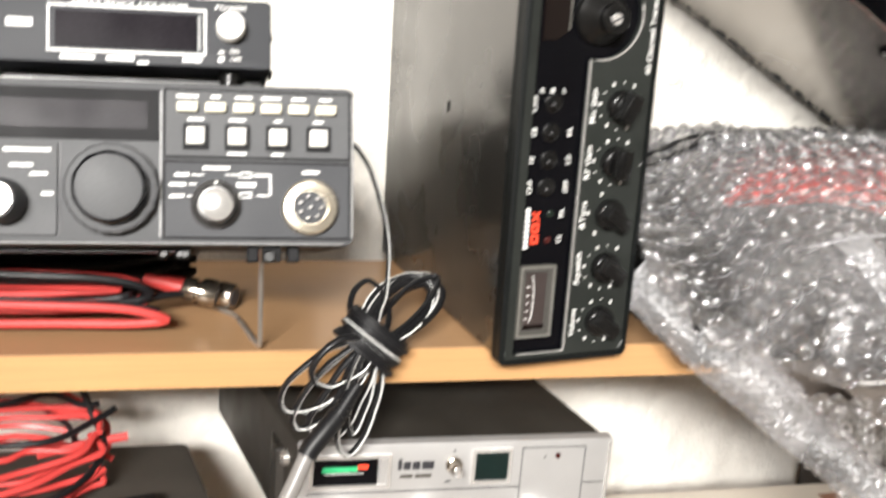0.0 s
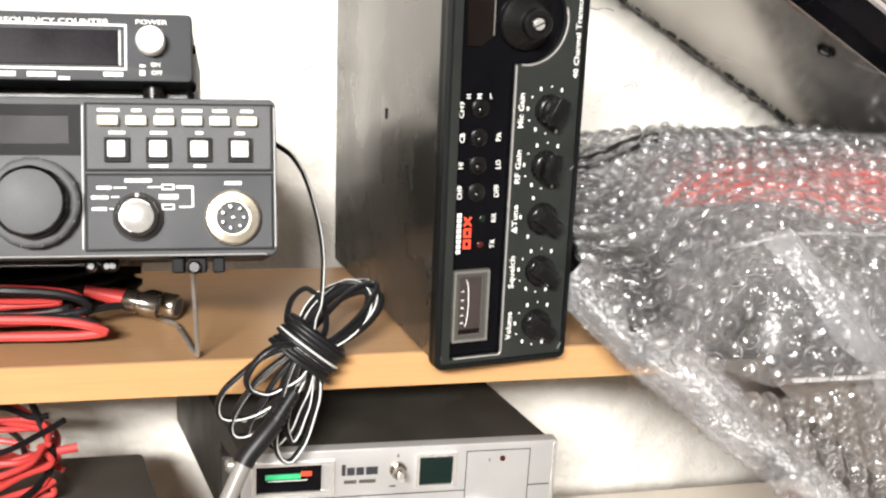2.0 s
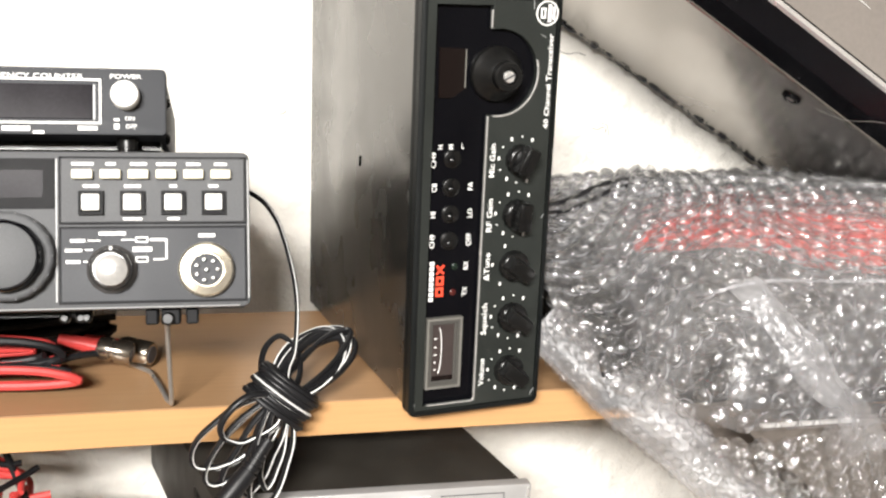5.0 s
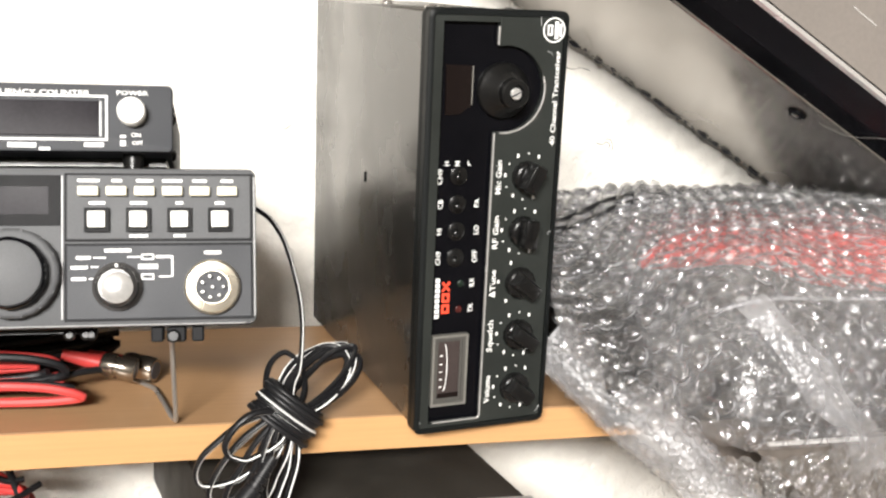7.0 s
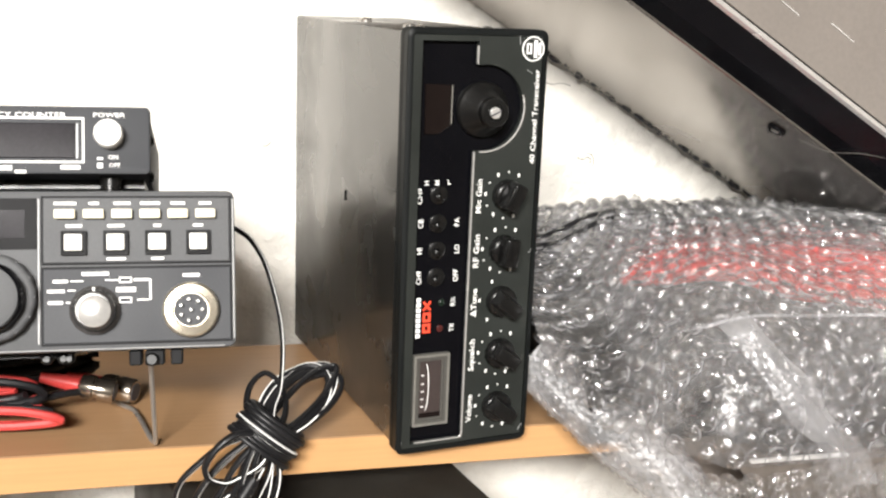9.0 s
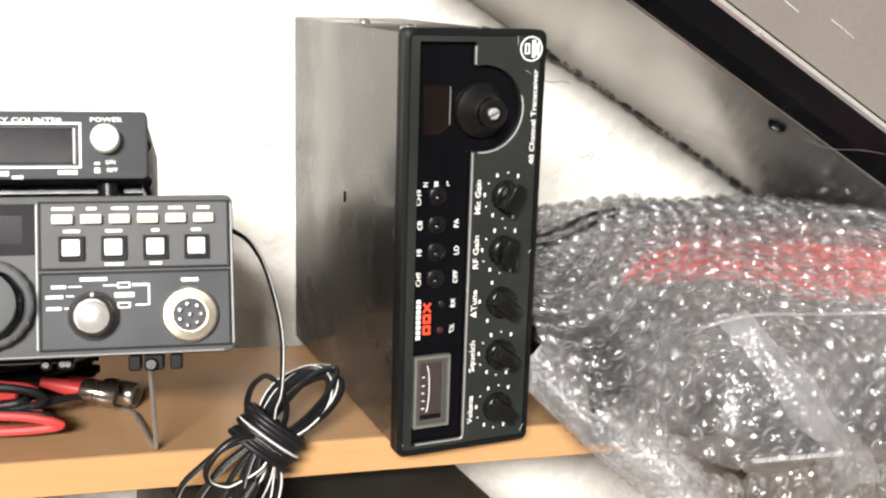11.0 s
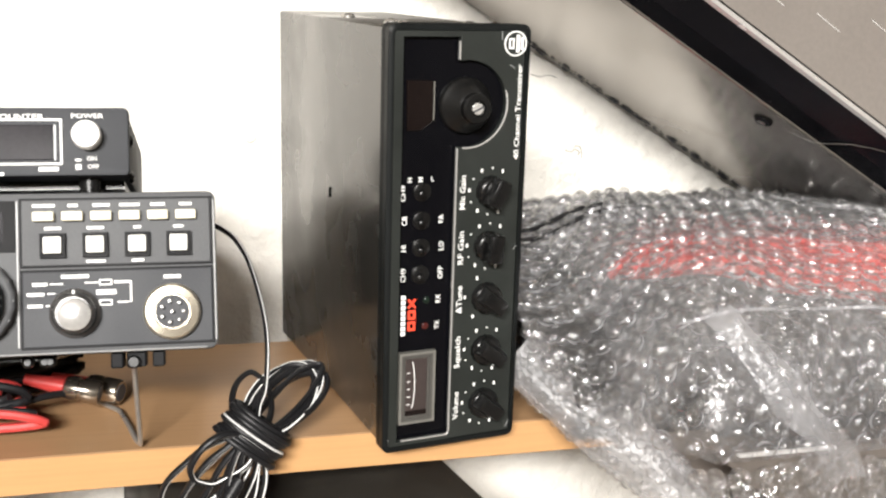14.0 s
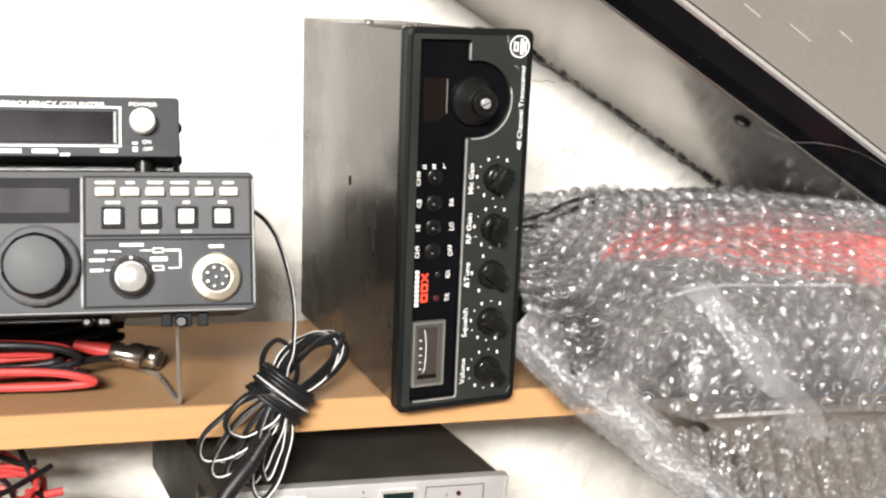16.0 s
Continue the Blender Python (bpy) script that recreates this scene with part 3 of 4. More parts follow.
def grey_transceiver():
    W, H, D = 0.190, 0.059, 0.155
    x0 = -0.012
    ob = thing("desk_transceiver", YAESU, "grey amateur radio transceiver propped up on a wire stand", "radio")
    part("case", box(x0 + 0.0015, W - 0.0015, 0.010, D, -0.0005, H - 0.001, 0.0015, 2), RADIO_DARK, ob, "dark grey steel case", smooth=True)
    part("front_frame", prism(rounded(x0, W, 0, H, 0.003), 0.0, 0.0105, 0.0010), RADIO_GREY, ob, smooth=True)
    part("worn_rim", box(W - 0.0012, W - 0.0002, -0.0004, 0.003, 0.003, H - 0.003, 0.0003, 1), RIM_GREY, ob)
    part("button_panel", prism(rounded(0.1213, 0.1880, 0.0323, 0.0563, 0.0008), -0.0010, 0.0002, 0.0004), RADIO_GREY, ob)
    part("socket_panel", prism(rounded(0.1213, 0.1882, 0.0028, 0.0302, 0.0008), -0.0010, 0.0002, 0.0004), RADIO_DARK, ob)
    part("left_panel", prism(rounded(-0.008, 0.0843, 0.0030, 0.0360, 0.0008), -0.0010, 0.0002, 0.0004), RADIO_GREY, ob)
    part("panel_groove", box(0.0850, 0.0856, -0.0003, 0.0001, 0.003, 0.037), DARK_INK, ob)
    for z0, z1 in ((0.0316, 0.0570), (0.0021, 0.0309)):
        part("panel_outline", ring_frame(0.1206, 0.1889, z0, z1, 0.0007, -0.0003, 0.0001), MATT_BLACK, ob)
    part("worn_rim", box(0.02, W - 0.004, -0.0004, 0.0010, 0.0002, 0.0009, 0.0003, 1), RIM_GREY, ob)
    part("worn_rim", box(0.1195, 0.1201, -0.0006, 0.0002, 0.003, 0.056), RIM_GREY, ob)
    disp = part("display_surround", ring_frame(0.010, 0.1192, 0.0376, 0.0562, 0.0042, -0.0006, 0.0002), MATT_BLACK, ob)
    part("display_window", box(0.0142, 0.1150, -0.0004, 0.0004, 0.0400, 0.0545), WINDOW, disp, "smoked display window")
    for i in range(6):
        x = 0.1291 + 0.01002 * i
        part("cream_key", box(x - 0.0037, x + 0.0037, -0.0040, -0.0006, 0.0484, 0.0519, 0.0005, 2), CREAM, ob, smooth=True)
        bars([(x, 0.0542, (0.0078, 0.0036, 0.0060, 0.0072, 0.0052, 0.0046)[i], 0.0011)], -0.0010, ob, INK)
    for i in range(4):
        x = 0.1321 + 0.0148 * i
        k = part("square_key", ring_frame(x - 0.0044, x + 0.0044, 0.0351, 0.0440, 0.0011, -0.0030, -0.0006), MATT_BLACK, ob)
        part("key_cap", box(x - 0.0032, x + 0.0032, -0.0042, -0.0006, 0.0366, 0.0428, 0.0006, 2), WHITE_KEY, k, "white key cap", smooth=True)
        bars([(x, 0.0459, (0.0058, 0.0060, 0.0028, 0.0036)[i], 0.0011)], -0.0010, ob, INK)
        if i in (1, 2):
            bars([(x, 0.0336, 0.0068 if i == 1 else 0.0044, 0.0010)], -0.0010, ob, INK)
    # selector knob, mode print
    k = part("mode_knob", lathe(0.1394, 0.0148, [(0.0092, -0.0010), (0.0090, -0.0030), (0.0080, -0.0036), (0.0076, -0.0080), (0.0062, -0.0096)], 36, scallop=24, depth=0.02), KNOB_SKIRT, ob, "dark grey knob skirt", smooth=True)
    part("knob_cap", lathe(0.1400, 0.0143, [(0.0058, -0.0094), (0.0056, -0.0106), (0.0048, -0.0111)], 32), CHROME, k, "bright metal knob cap", smooth=True)
    part("knob_pointer", box(0.1391, 0.1400, -0.0085, -0.0030, 0.0214, 0.0230), INK, k)
    bars([(0.1395, 0.0282, 0.0096, 0.0013), (0.1273, 0.0256, 0.0052, 0.0012), (0.1258, 0.0220, 0.0060, 0.0012), (0.1256, 0.0178, 0.0052, 0.0012),
          (0.1330, 0.0256, 0.0046, 0.0005), (0.1312, 0.0222, 0.0028, 0.0005), (0.1302, 0.0178, 0.0020, 0.0005), (0.1452, 0.0258, 0.0048, 0.0005),
          (0.1503, 0.0222, 0.0070, 0.0018), (0.1560, 0.0258, 0.0060, 0.0010), (0.1563, 0.0184, 0.0042, 0.0006), (0.1590, 0.0222, 0.0007, 0.0078), (0.1738, 0.0272, 0.0062, 0.0013)], -0.0010, ob, INK)
    for z in (0.0258, 0.0184):
        part("print_ring", ring_frame(0.1478, 0.1524, z - 0.0011, z + 0.0011, 0.0005, -0.0012, -0.0009), INK, ob)
    # microphone socket
    mic = part("microphone_socket", lathe(0.1736, 0.0142, [(0.0104, -0.0010), (0.0104, -0.0032), (0.0094, -0.0046), (0.0068, -0.0050), (0.0064, -0.0030)], 40), BRASS, ob, "nickel plated eight-pin microphone socket", smooth=True)
    part("socket_core", lathe(0.1736, 0.0142, [(0.0062, -0.0026), (0.0060, -0.0034)], 28), RADIO_DARK, mic)
    for i in range(8):
        a = 2 * math.pi * i / 7
        rr = 0.0040 if i < 7 else 0.0
        part("pin", lathe(0.1736 + rr * math.cos(a), 0.0142 + rr * math.sin(a), [(0.0008, -0.0034), (0.0008, -0.0050), (0.0004, -0.0056)], 10), CHROME, mic, smooth=True)
    # main dial
    dial = part("tuning_dial", lathe(0.1030, 0.0200, [(0.0166, -0.0002), (0.0166, -0.0050), (0.0158, -0.0060), (0.0150, -0.0062)], 60, scallop=40, depth=0.025), RADIO_GREY, ob, "large ribbed tuning dial", smooth=True)
    part("rubber_ring", lathe(0.1030, 0.0200, [(0.0132, -0.0060), (0.0130, -0.0110), (0.0122, -0.0124), (0.0114, -0.0122)], 60, scallop=50, depth=0.02), GLOSS_BLACK, dial, smooth=True)
    part("dial_cap", lathe(0.1030, 0.0200, [(0.0116, -0.0120), (0.0115, -0.0127), (0.0108, -0.0129)], 48), RADIO_GREY, dial, smooth=True)
    for i in range(14):
        a = 2 * math.pi * i / 14
        bars([(0.1030 + 0.0160 * math.cos(a), 0.0200 + 0.0160 * math.sin(a), 0.0006, 0.0006)], -0.0061, dial, DARK_INK, "dial_mark")
    lk = part("gain_knob", lathe(0.0660, 0.0150, [(0.0082, -0.0010), (0.0080, -0.0070), (0.0064, -0.0130)], 32), RADIO_DARK, ob, smooth=True)
    part("knob_cap", lathe(0.0660, 0.0150, [(0.0060, -0.0130), (0.0056, -0.0150)], 28), CHROME, lk, smooth=True)
    bars([(0.0740, 0.0335, 0.0160, 0.0012), (0.0720, 0.0280, 0.0080, 0.0012), (0.0780, 0.0250, 0.0060, 0.0012), (0.0560, 0.0280, 0.0080, 0.0012), (0.0810, 0.0180, 0.0040, 0.0012)], -0.0010, ob, INK)
    # feet and wire stand
    for x, w in ((0.1530, 0.0045), (0.1600, 0.0070), (0.1680, 0.0045), (0.0200, 0.0070)):
        part("foot_block", box(x - w / 2, x + w / 2, 0.006, 0.020, -0.0062, -0.0003, 0.0006, 1), MATT_BLACK, ob)
    part("stand_screw", lathe(0.1590, -0.0040, [(0.0026, 0.0065), (0.0026, 0.0045), (0.0018, 0.0038)], 16), KNOB_BLACK, ob, smooth=True)
    back = YAESU.inverted()
    leg = [back @ Vector(p) for p in ((0.0610, 0.470, 1.056), (0.0615, 0.476, 1.040), (0.0630, 0.489, 1.006), (0.0628, 0.4925, 1.0022), (0.0610, 0.498, 1.0018), (0.0560, 0.522, 1.0018), (0.0500, 0.535, 1.0018), (0.020, 0.562, 1.0018), (-0.050, 0.566, 1.0018), (-0.070, 0.545, 1.0018), (-0.0750, 0.4925, 1.0022), (-0.0750, 0.488, 1.008), (-0.0750, 0.470, 1.056))]
    part("wire_stand", tube(smooth_path(leg, 6), 0.0011, 10), STEEL, ob, "bent steel wire stand", smooth=True)
    part("bottom_grille", box(0.010, 0.130, 0.020, 0.120, -0.0025, -0.0003), KNOB_BLACK, ob)
    for x in (0.120, 0.126, 0.128):
        part("case_screw", lathe(x, -0.0030, [(0.0022, 0.020), (0.0022, 0.0175), (0.0012, 0.0165)], 14), KNOB_BLACK, ob, smooth=True)


grey_transceiver()


def frequency_counter():
    ob = thing("frequency_counter", YAESU @ pose(0, 0.004, 0.0658), "dark grey frequency counter on top of the transceiver", "frequency counter")
    W, H, D, x0 = 0.1592, 0.0255, 0.110, 0.030
    part("case", box(x0 + 0.001, W - 0.0008, 0.006, D, 0.0004, H - 0.0004, 0.0010, 2), RADIO_DARK, ob, smooth=True)
    part("front_frame", prism(rounded(x0, W, 0, H, 0.0018), 0.0, 0.0065, 0.0007), RADIO_DARK, ob, smooth=True)
    part("window_border", ring_frame(0.0795, 0.1355, 0.0040, 0.0212, 0.0008, -0.0006, 0.0002), INK, ob, "white printed window border")
    part("display_window", box(0.0822, 0.1325, -0.0005, 0.0002, 0.0058, 0.0190, 0.0003, 1), WINDOW, ob, "smoked display window")
    part("window_edge", box(0.1325, 0.1333, -0.0004, 0.0002, 0.0058, 0.0190), RIM_GREY, ob)
    part("power_button", lathe(0.1444, 0.0146, [(0.0052, 0.0), (0.0052, -0.0060), (0.0046, -0.0068)], 28), WHITE_KEY, ob, "round white power button", smooth=True)
    lettering("FREQUENCY COUNTER", 0.1085, -0.0003, 0.0219, 0.0027, ob, INK, 0, 0.0410, name="panel_lettering")
    lettering("POWER", 0.1444, -0.0003, 0.0222, 0.0024, ob, INK, 0, 0.0115, name="panel_lettering")
    lettering("ON", 0.1458, -0.0003, 0.0062, 0.0023, ob, INK, name="panel_lettering")
    lettering("OFF", 0.1463, -0.0003, 0.0032, 0.0023, ob, INK, name="panel_lettering")
    bars([(0.1410, 0.0058, 0.0020, 0.0010), (0.1410, 0.0032, 0.0020, 0.0020), (0.0900, 0.0022, 0.0120, 0.0018), (0.1050, 0.0022, 0.0100, 0.0018), (0.1130, 0.0008, 0.0040, 0.0012), (0.1305, 0.0025, 0.0070, 0.0016), (0.0700, 0.0140, 0.0090, 0.0030)], 0.0, ob, INK)
    for z in (0.0150, 0.0008):
        part("side_screw", lathe(0, 0, [(0.0024, 0), (0.0024, 0.0010), (0.0013, 0.0018)], 14), KNOB_BLACK, ob, smooth=True).matrix_basis = pose(W - 0.0009, 0.014, z, 0, 0, 90) @ pose(0, 0, 0, 180)
    for x in (0.1440, 0.0450):
        for y in (0.012, 0.095):
            part("rubber_foot", lathe(0, 0, [(0.0042, 0), (0.0038, 0.0058), (0.0030, 0.0062)], 18), KNOB_BLACK, ob, smooth=True).matrix_basis = pose(x, y, 0.0004, -90)
    part("bracket_lip", box(0.06, 0.1560, 0.020, 0.090, -0.0030, 0.0003), KNOB_BLACK, ob)


frequency_counter()


# ---- the silver transceiver under the shelf ----
def silver_transceiver():
    ob = thing("mobile_transceiver", pose(0.0815, 0.4885, 0.8995, 0, 0, 0.0) @ pose(0, 0, 0, 0, 0, -1.5), "silver-fronted CB radio under the shelf", "radio")
    W, H = 0.150, 0.0545
    bm = bmesh.new()
    # the case leans to the left as it goes back
    shear = Matrix.Identity(4)
    box(0.0005, W - 0.0015, 0.004, 0.150, 0.0006, H - 0.0012, 0.0010, 2, bm=bm)
    shear[0][1] = -0.22
    bmesh.ops.transform(bm, matrix=shear, verts=bm.verts)
    part("case", bm, LID_BLACK, ob, "satin black steel case", smooth=True)
    part("front_panel", prism(rounded(0, W, 0, H, 0.0015), 0.0, 0.0060, 0.0008), SILVER, ob, "brushed silver front panel", smooth=True)
    part("edge_trim", box(W - 0.0022, W - 0.0012, -0.0006, 0.0005, 0.002, H - 0.002, 0.0003, 1), CHROME, ob)
    fr = part("meter_frame", ring_frame(0.0052, 0.0425, 0.0330, 0.0498, 0.0016, -0.0016, 0.0002), CHROME, ob)
    part("meter_window", box(0.0068, 0.0365, -0.0004, 0.0002, 0.0346, 0.0482), GLOSS_BLACK, fr)
    part("meter_frame_end", box(0.0368, 0.0412, -0.0012, 0.0002, 0.0346, 0.0482, 0.0008, 1), SILVER, fr)
    part("green_scale", box(0.0110, 0.0270, -0.0006, -0.0003, 0.0412, 0.0438), GREEN_GLOW, fr, "glowing green meter scale")
    part("red_scale", box(0.0272, 0.0320, -0.0006, -0.0003, 0.0424, 0.0448), RED_INK, fr)
    part("needle", box(0.0120, 0.0300, -0.0009, -0.0006, 0.0404, 0.0407), INK, fr)
    # maker's mark and model, as plain shapes
    bars([(0.0468, 0.0440, 0.0018, 0.0056), (0.0502, 0.0432, 0.0036, 0.0040), (0.0545, 0.0432, 0.0036, 0.0040), (0.0600, 0.0432, 0.0056, 0.0040)], 0.0, ob, DARK_INK, "maker_mark")
    bars([(0.0500, 0.0378, 0.0060, 0.0018), (0.0580, 0.0378, 0.0078, 0.0018)], 0.0, ob, DEVICE_GREY, "model_mark")
    jk = part("toggle_switch", lathe(0.0722, 0.0432, [(0.0040, 0.0), (0.0040, -0.0018), (0.0030, -0.0024), (0.0030, -0.0050), (0.0024, -0.0070)], 24), PLUG_METAL, ob, smooth=True)
    part("toggle_tip", lathe(0.0722, 0.0438, [(0.0016, -0.0070), (0.0018, -0.0110), (0.0012, -0.0122)], 16), CHROME, jk, smooth=True)
    dw = part("channel_window", ring_frame(0.0808, 0.1000, 0.0330, 0.0508, 0.0016, -0.0014, 0.0002), CHROME, ob)
    part("window_glass", box(0.0824, 0.0984, -0.0004, 0.0002, 0.0346, 0.0492), GREEN_WINDOW, dw, "dark green window")
    for b in ((0.1050, 0.1365, 0.0504, 0.0508), (0.1050, 0.1054, 0.004, 0.0508), (0.1361, 0.1365, 0.004, 0.0508), (0.1365, 0.147, 0.0310, 0.0315), (0.004, 0.1050, 0.0300, 0.0305)):
        part("panel_groove", box(b[0], b[1], -0.0002, 0.0002, b[2], b[3]), DARK_INK, ob)
    part("lamp_lens", lathe(0.1228, 0.0462, [(0.0014, 0.0), (0.0013, -0.0008), (0.0006, -0.0011)], 14), RED_LENS, ob, smooth=True)
    bars([(0.1165, 0.0456, 0.0006, 0.0014), (0.0722, 0.0502, 0.0008, 0.0014), (0.0700, 0.0345, 0.0030, 0.0008)], 0.0, ob, DARK_INK)
    for x in (0.020, 0.060, 0.118):
        k = part("rotary_knob", lathe(x, 0.0140, [(0.0095, 0.0), (0.0090, -0.0120), (0.0076, -0.0140)], 32), SILVER, ob, smooth=True)
        part("knob_pointer", box(x - 0.0004, x + 0.0004, -0.0145, -0.0136, 0.014, 0.0215), DARK_INK, k)
    part("bracket_bolt", lathe(0, 0, [(0.0040, 0), (0.0040, 0.0030), (0.0024, 0.0045)], 20), STEEL, ob, smooth=True).matrix_basis = pose(-0.0022, 0.018, 0.0400, 0, 0, 90)
    part("side_plate", box(-0.0090, -0.0035, 0.022, 0.060, 0.004, 0.0420, 0.001, 1), CASE_BLACK, ob)
    for x in (0.012, 0.130):
        part("rubber_foot", box(x - 0.006, x + 0.006, 0.010, 0.030, -0.0055, 0.001, 0.001, 1), KNOB_BLACK, ob)


silver_transceiver()


def carton(name, m, w, d, h, label, card):
    ob = thing(name, m, label, "box")
    part("carton_body", box(0, w, 0, d, 0, h, 0.0012, 2), card, ob)
    part("lid_flap", box(0.001, w - 0.001, 0.002, d * 0.5 - 0.0006, h, h + 0.0009), card, ob)
    part("lid_flap", box(0.001, w - 0.001, d * 0.5 + 0.0006, d - 0.002, h, h + 0.0009), card, ob)
    rng = random.Random(4)
    for row in range(4):
        x = 0.012
        while x < w - 0.035:
            lw = rng.uniform(0.006, 0.02)
            y = d - 0.03 - row * 0.014
            part("print_mark", box(x, x + lw, y, y + 0.0035, h + 0.0009, h + 0.0011), CARD_INK, ob)
            x += lw + 0.004
    part("print_mark", box(w - 0.026, w - 0.012, d - 0.035, d - 0.014, h + 0.0009, h + 0.0011), CARD_INK, ob)


carton("support_carton", pose(0.100, 0.46, 0.8002, 0, 0, 0), 0.120, 0.13, 0.0928, "plain cardboard box under the silver radio", CARD)
carton("printed_carton", pose(0.255, 0.428, 0.8002, 0, 0, 0), 0.180, 0.150, 0.0665, "flat pale printed cardboard box on the lower shelf", PALE_CARD)


# ---- the black-cased unit leaning on the wall ----
def leaning_case():
    a = Matrix(((0.866, 0, 0.5), (0, 1, 0), (-0.5, 0, 0.866))).to_4x4()
    ob = thing("leaning_case", Matrix.Translation((0.3699, 0.672, 1.1207)) @ a @ pose(0, 0, 0, -7.0), "dark metal case with a taupe panel, propped slanting against the wall", "equipment case")
    L0, L1 = -0.34, 0.42

    def strip(prof):
        bm = bmesh.new()
        rings = []
        n = 60
        for k in range(n + 1):
            x = L0 + (L1 - L0) * k / n
            rings.append([bm.verts.new((x, y, z)) for y, z in prof])
        m = len(prof)
        for p, q in zip(rings, rings[1:]):
            for i in range(m):
                bm.faces.new((p[i], p[(i + 1) % m], q[(i + 1) % m], q[i]))
        bm.faces.new(rings[0])
        bm.faces.new(rings[-1][::-1])
        bmesh.ops.recalc_face_normals(bm, faces=bm.faces)
        return bm
    part("underside", strip([(-0.002, 0.0), (-0.1592, 0.0), (-0.160, 0.0006), (-0.160, 0.006), (-0.002, 0.006)]), SLAB_BLACK, ob, "scuffed dark metal underside")
    part("edge_band", strip([(-0.1602, 0.0013), (-0.1700, 0.0055), (-0.1775, 0.0165), (-0.1775, 0.0210), (-0.100, 0.0210), (-0.100, 0.0061), (-0.1602, 0.0061)]), GLOSS_BLACK, ob, "black plastic edge band", smooth=False)
    part("chrome_strip", strip([(-0.1777, 0.0166), (-0.1797, 0.0176), (-0.1797, 0.0196), (-0.1777, 0.0205)]), CHROME, ob, "bright chrome strip")
    part("front_panel", strip([(-0.1750, 0.0212), (-0.1782, 0.0212), (-0.1600, 0.30), (-0.1560, 0.30)]), TAUPE, ob, "taupe satin front panel")
    part("back_shell", strip([(-0.004, 0.0062), (-0.099, 0.0062), (-0.099, 0.0213), (-0.1550, 0.0213), (-0.1550, 0.29), (-0.004, 0.29)]), SLAB_BLACK, ob)
    for sx, sn, sl in ((-0.030, 0.045, 0.016), (0.000, 0.060, 0.010), (-0.060, 0.038, 0.012)):
        part("scratch", tube([(sx, -0.1787 + 0.0665 * (sn - 0.0212), sn), (sx + sl, -0.1787 + 0.0665 * (sn - 0.0215), sn - 0.0003)], 0.0002, 5), WHITE_STRIPE, ob)
    s = part("recessed_screw", lathe(0, 0, [(0.0052, 0.0), (0.0052, 0.0012), (0.0040, 0.0016), (0.0032, 0.0002)], 24), GLOSS_BLACK, ob, smooth=True)
    s.matrix_basis = pose(-0.0048, -0.1410, -0.0002, -90)
    part("screw_head", lathe(0, 0, [(0.0022, 0.0), (0.0022, 0.0016)], 12), STEEL, s)
    part("loose_thread", tube(smooth_path([(0.004, -0.1500, -0.0006), (0.012, -0.1570, -0.0008), (0.018, -0.1625, 0.0005), (0.028, -0.1720, 0.0060), (0.048, -0.1782, 0.0120), (0.075, -0.1788, 0.0150)], 6), 0.00014, 5), DEVICE_GREY, ob, "thin loose thread")
    # dark lumps drawing the ragged shaded gap along the joint with the wall
    rng = random.Random(9)
    bm = bmesh.new()
    x = -0.09
    while x < 0.12:
        r = rng.choice((0.0004, 0.0005, 0.0006, 0.0008, 0.0013))
        bmesh.ops.create_icosphere(bm, subdivisions=1, radius=r, matrix=pose(x, -0.004 - rng.uniform(0, 0.004), -rng.uniform(0, 0.0012)) @ Matrix.Diagonal((rng.uniform(1.5, 3.5), 1, 0.8, 1)))
        x += rng.uniform(0.001, 0.004)
    part("dark_gap_lumps", bm, DARK_INK, ob, kind="stuff")


leaning_case()


# ---- wires ----
def striped(points, r=0.00125, bm=None, up=(0, -1, 0.3), step=8, stripe=(0,)):
    return tube(smooth_path(points, step), r, 12, bm=bm, flat=0.72, stripe=stripe, up=up)


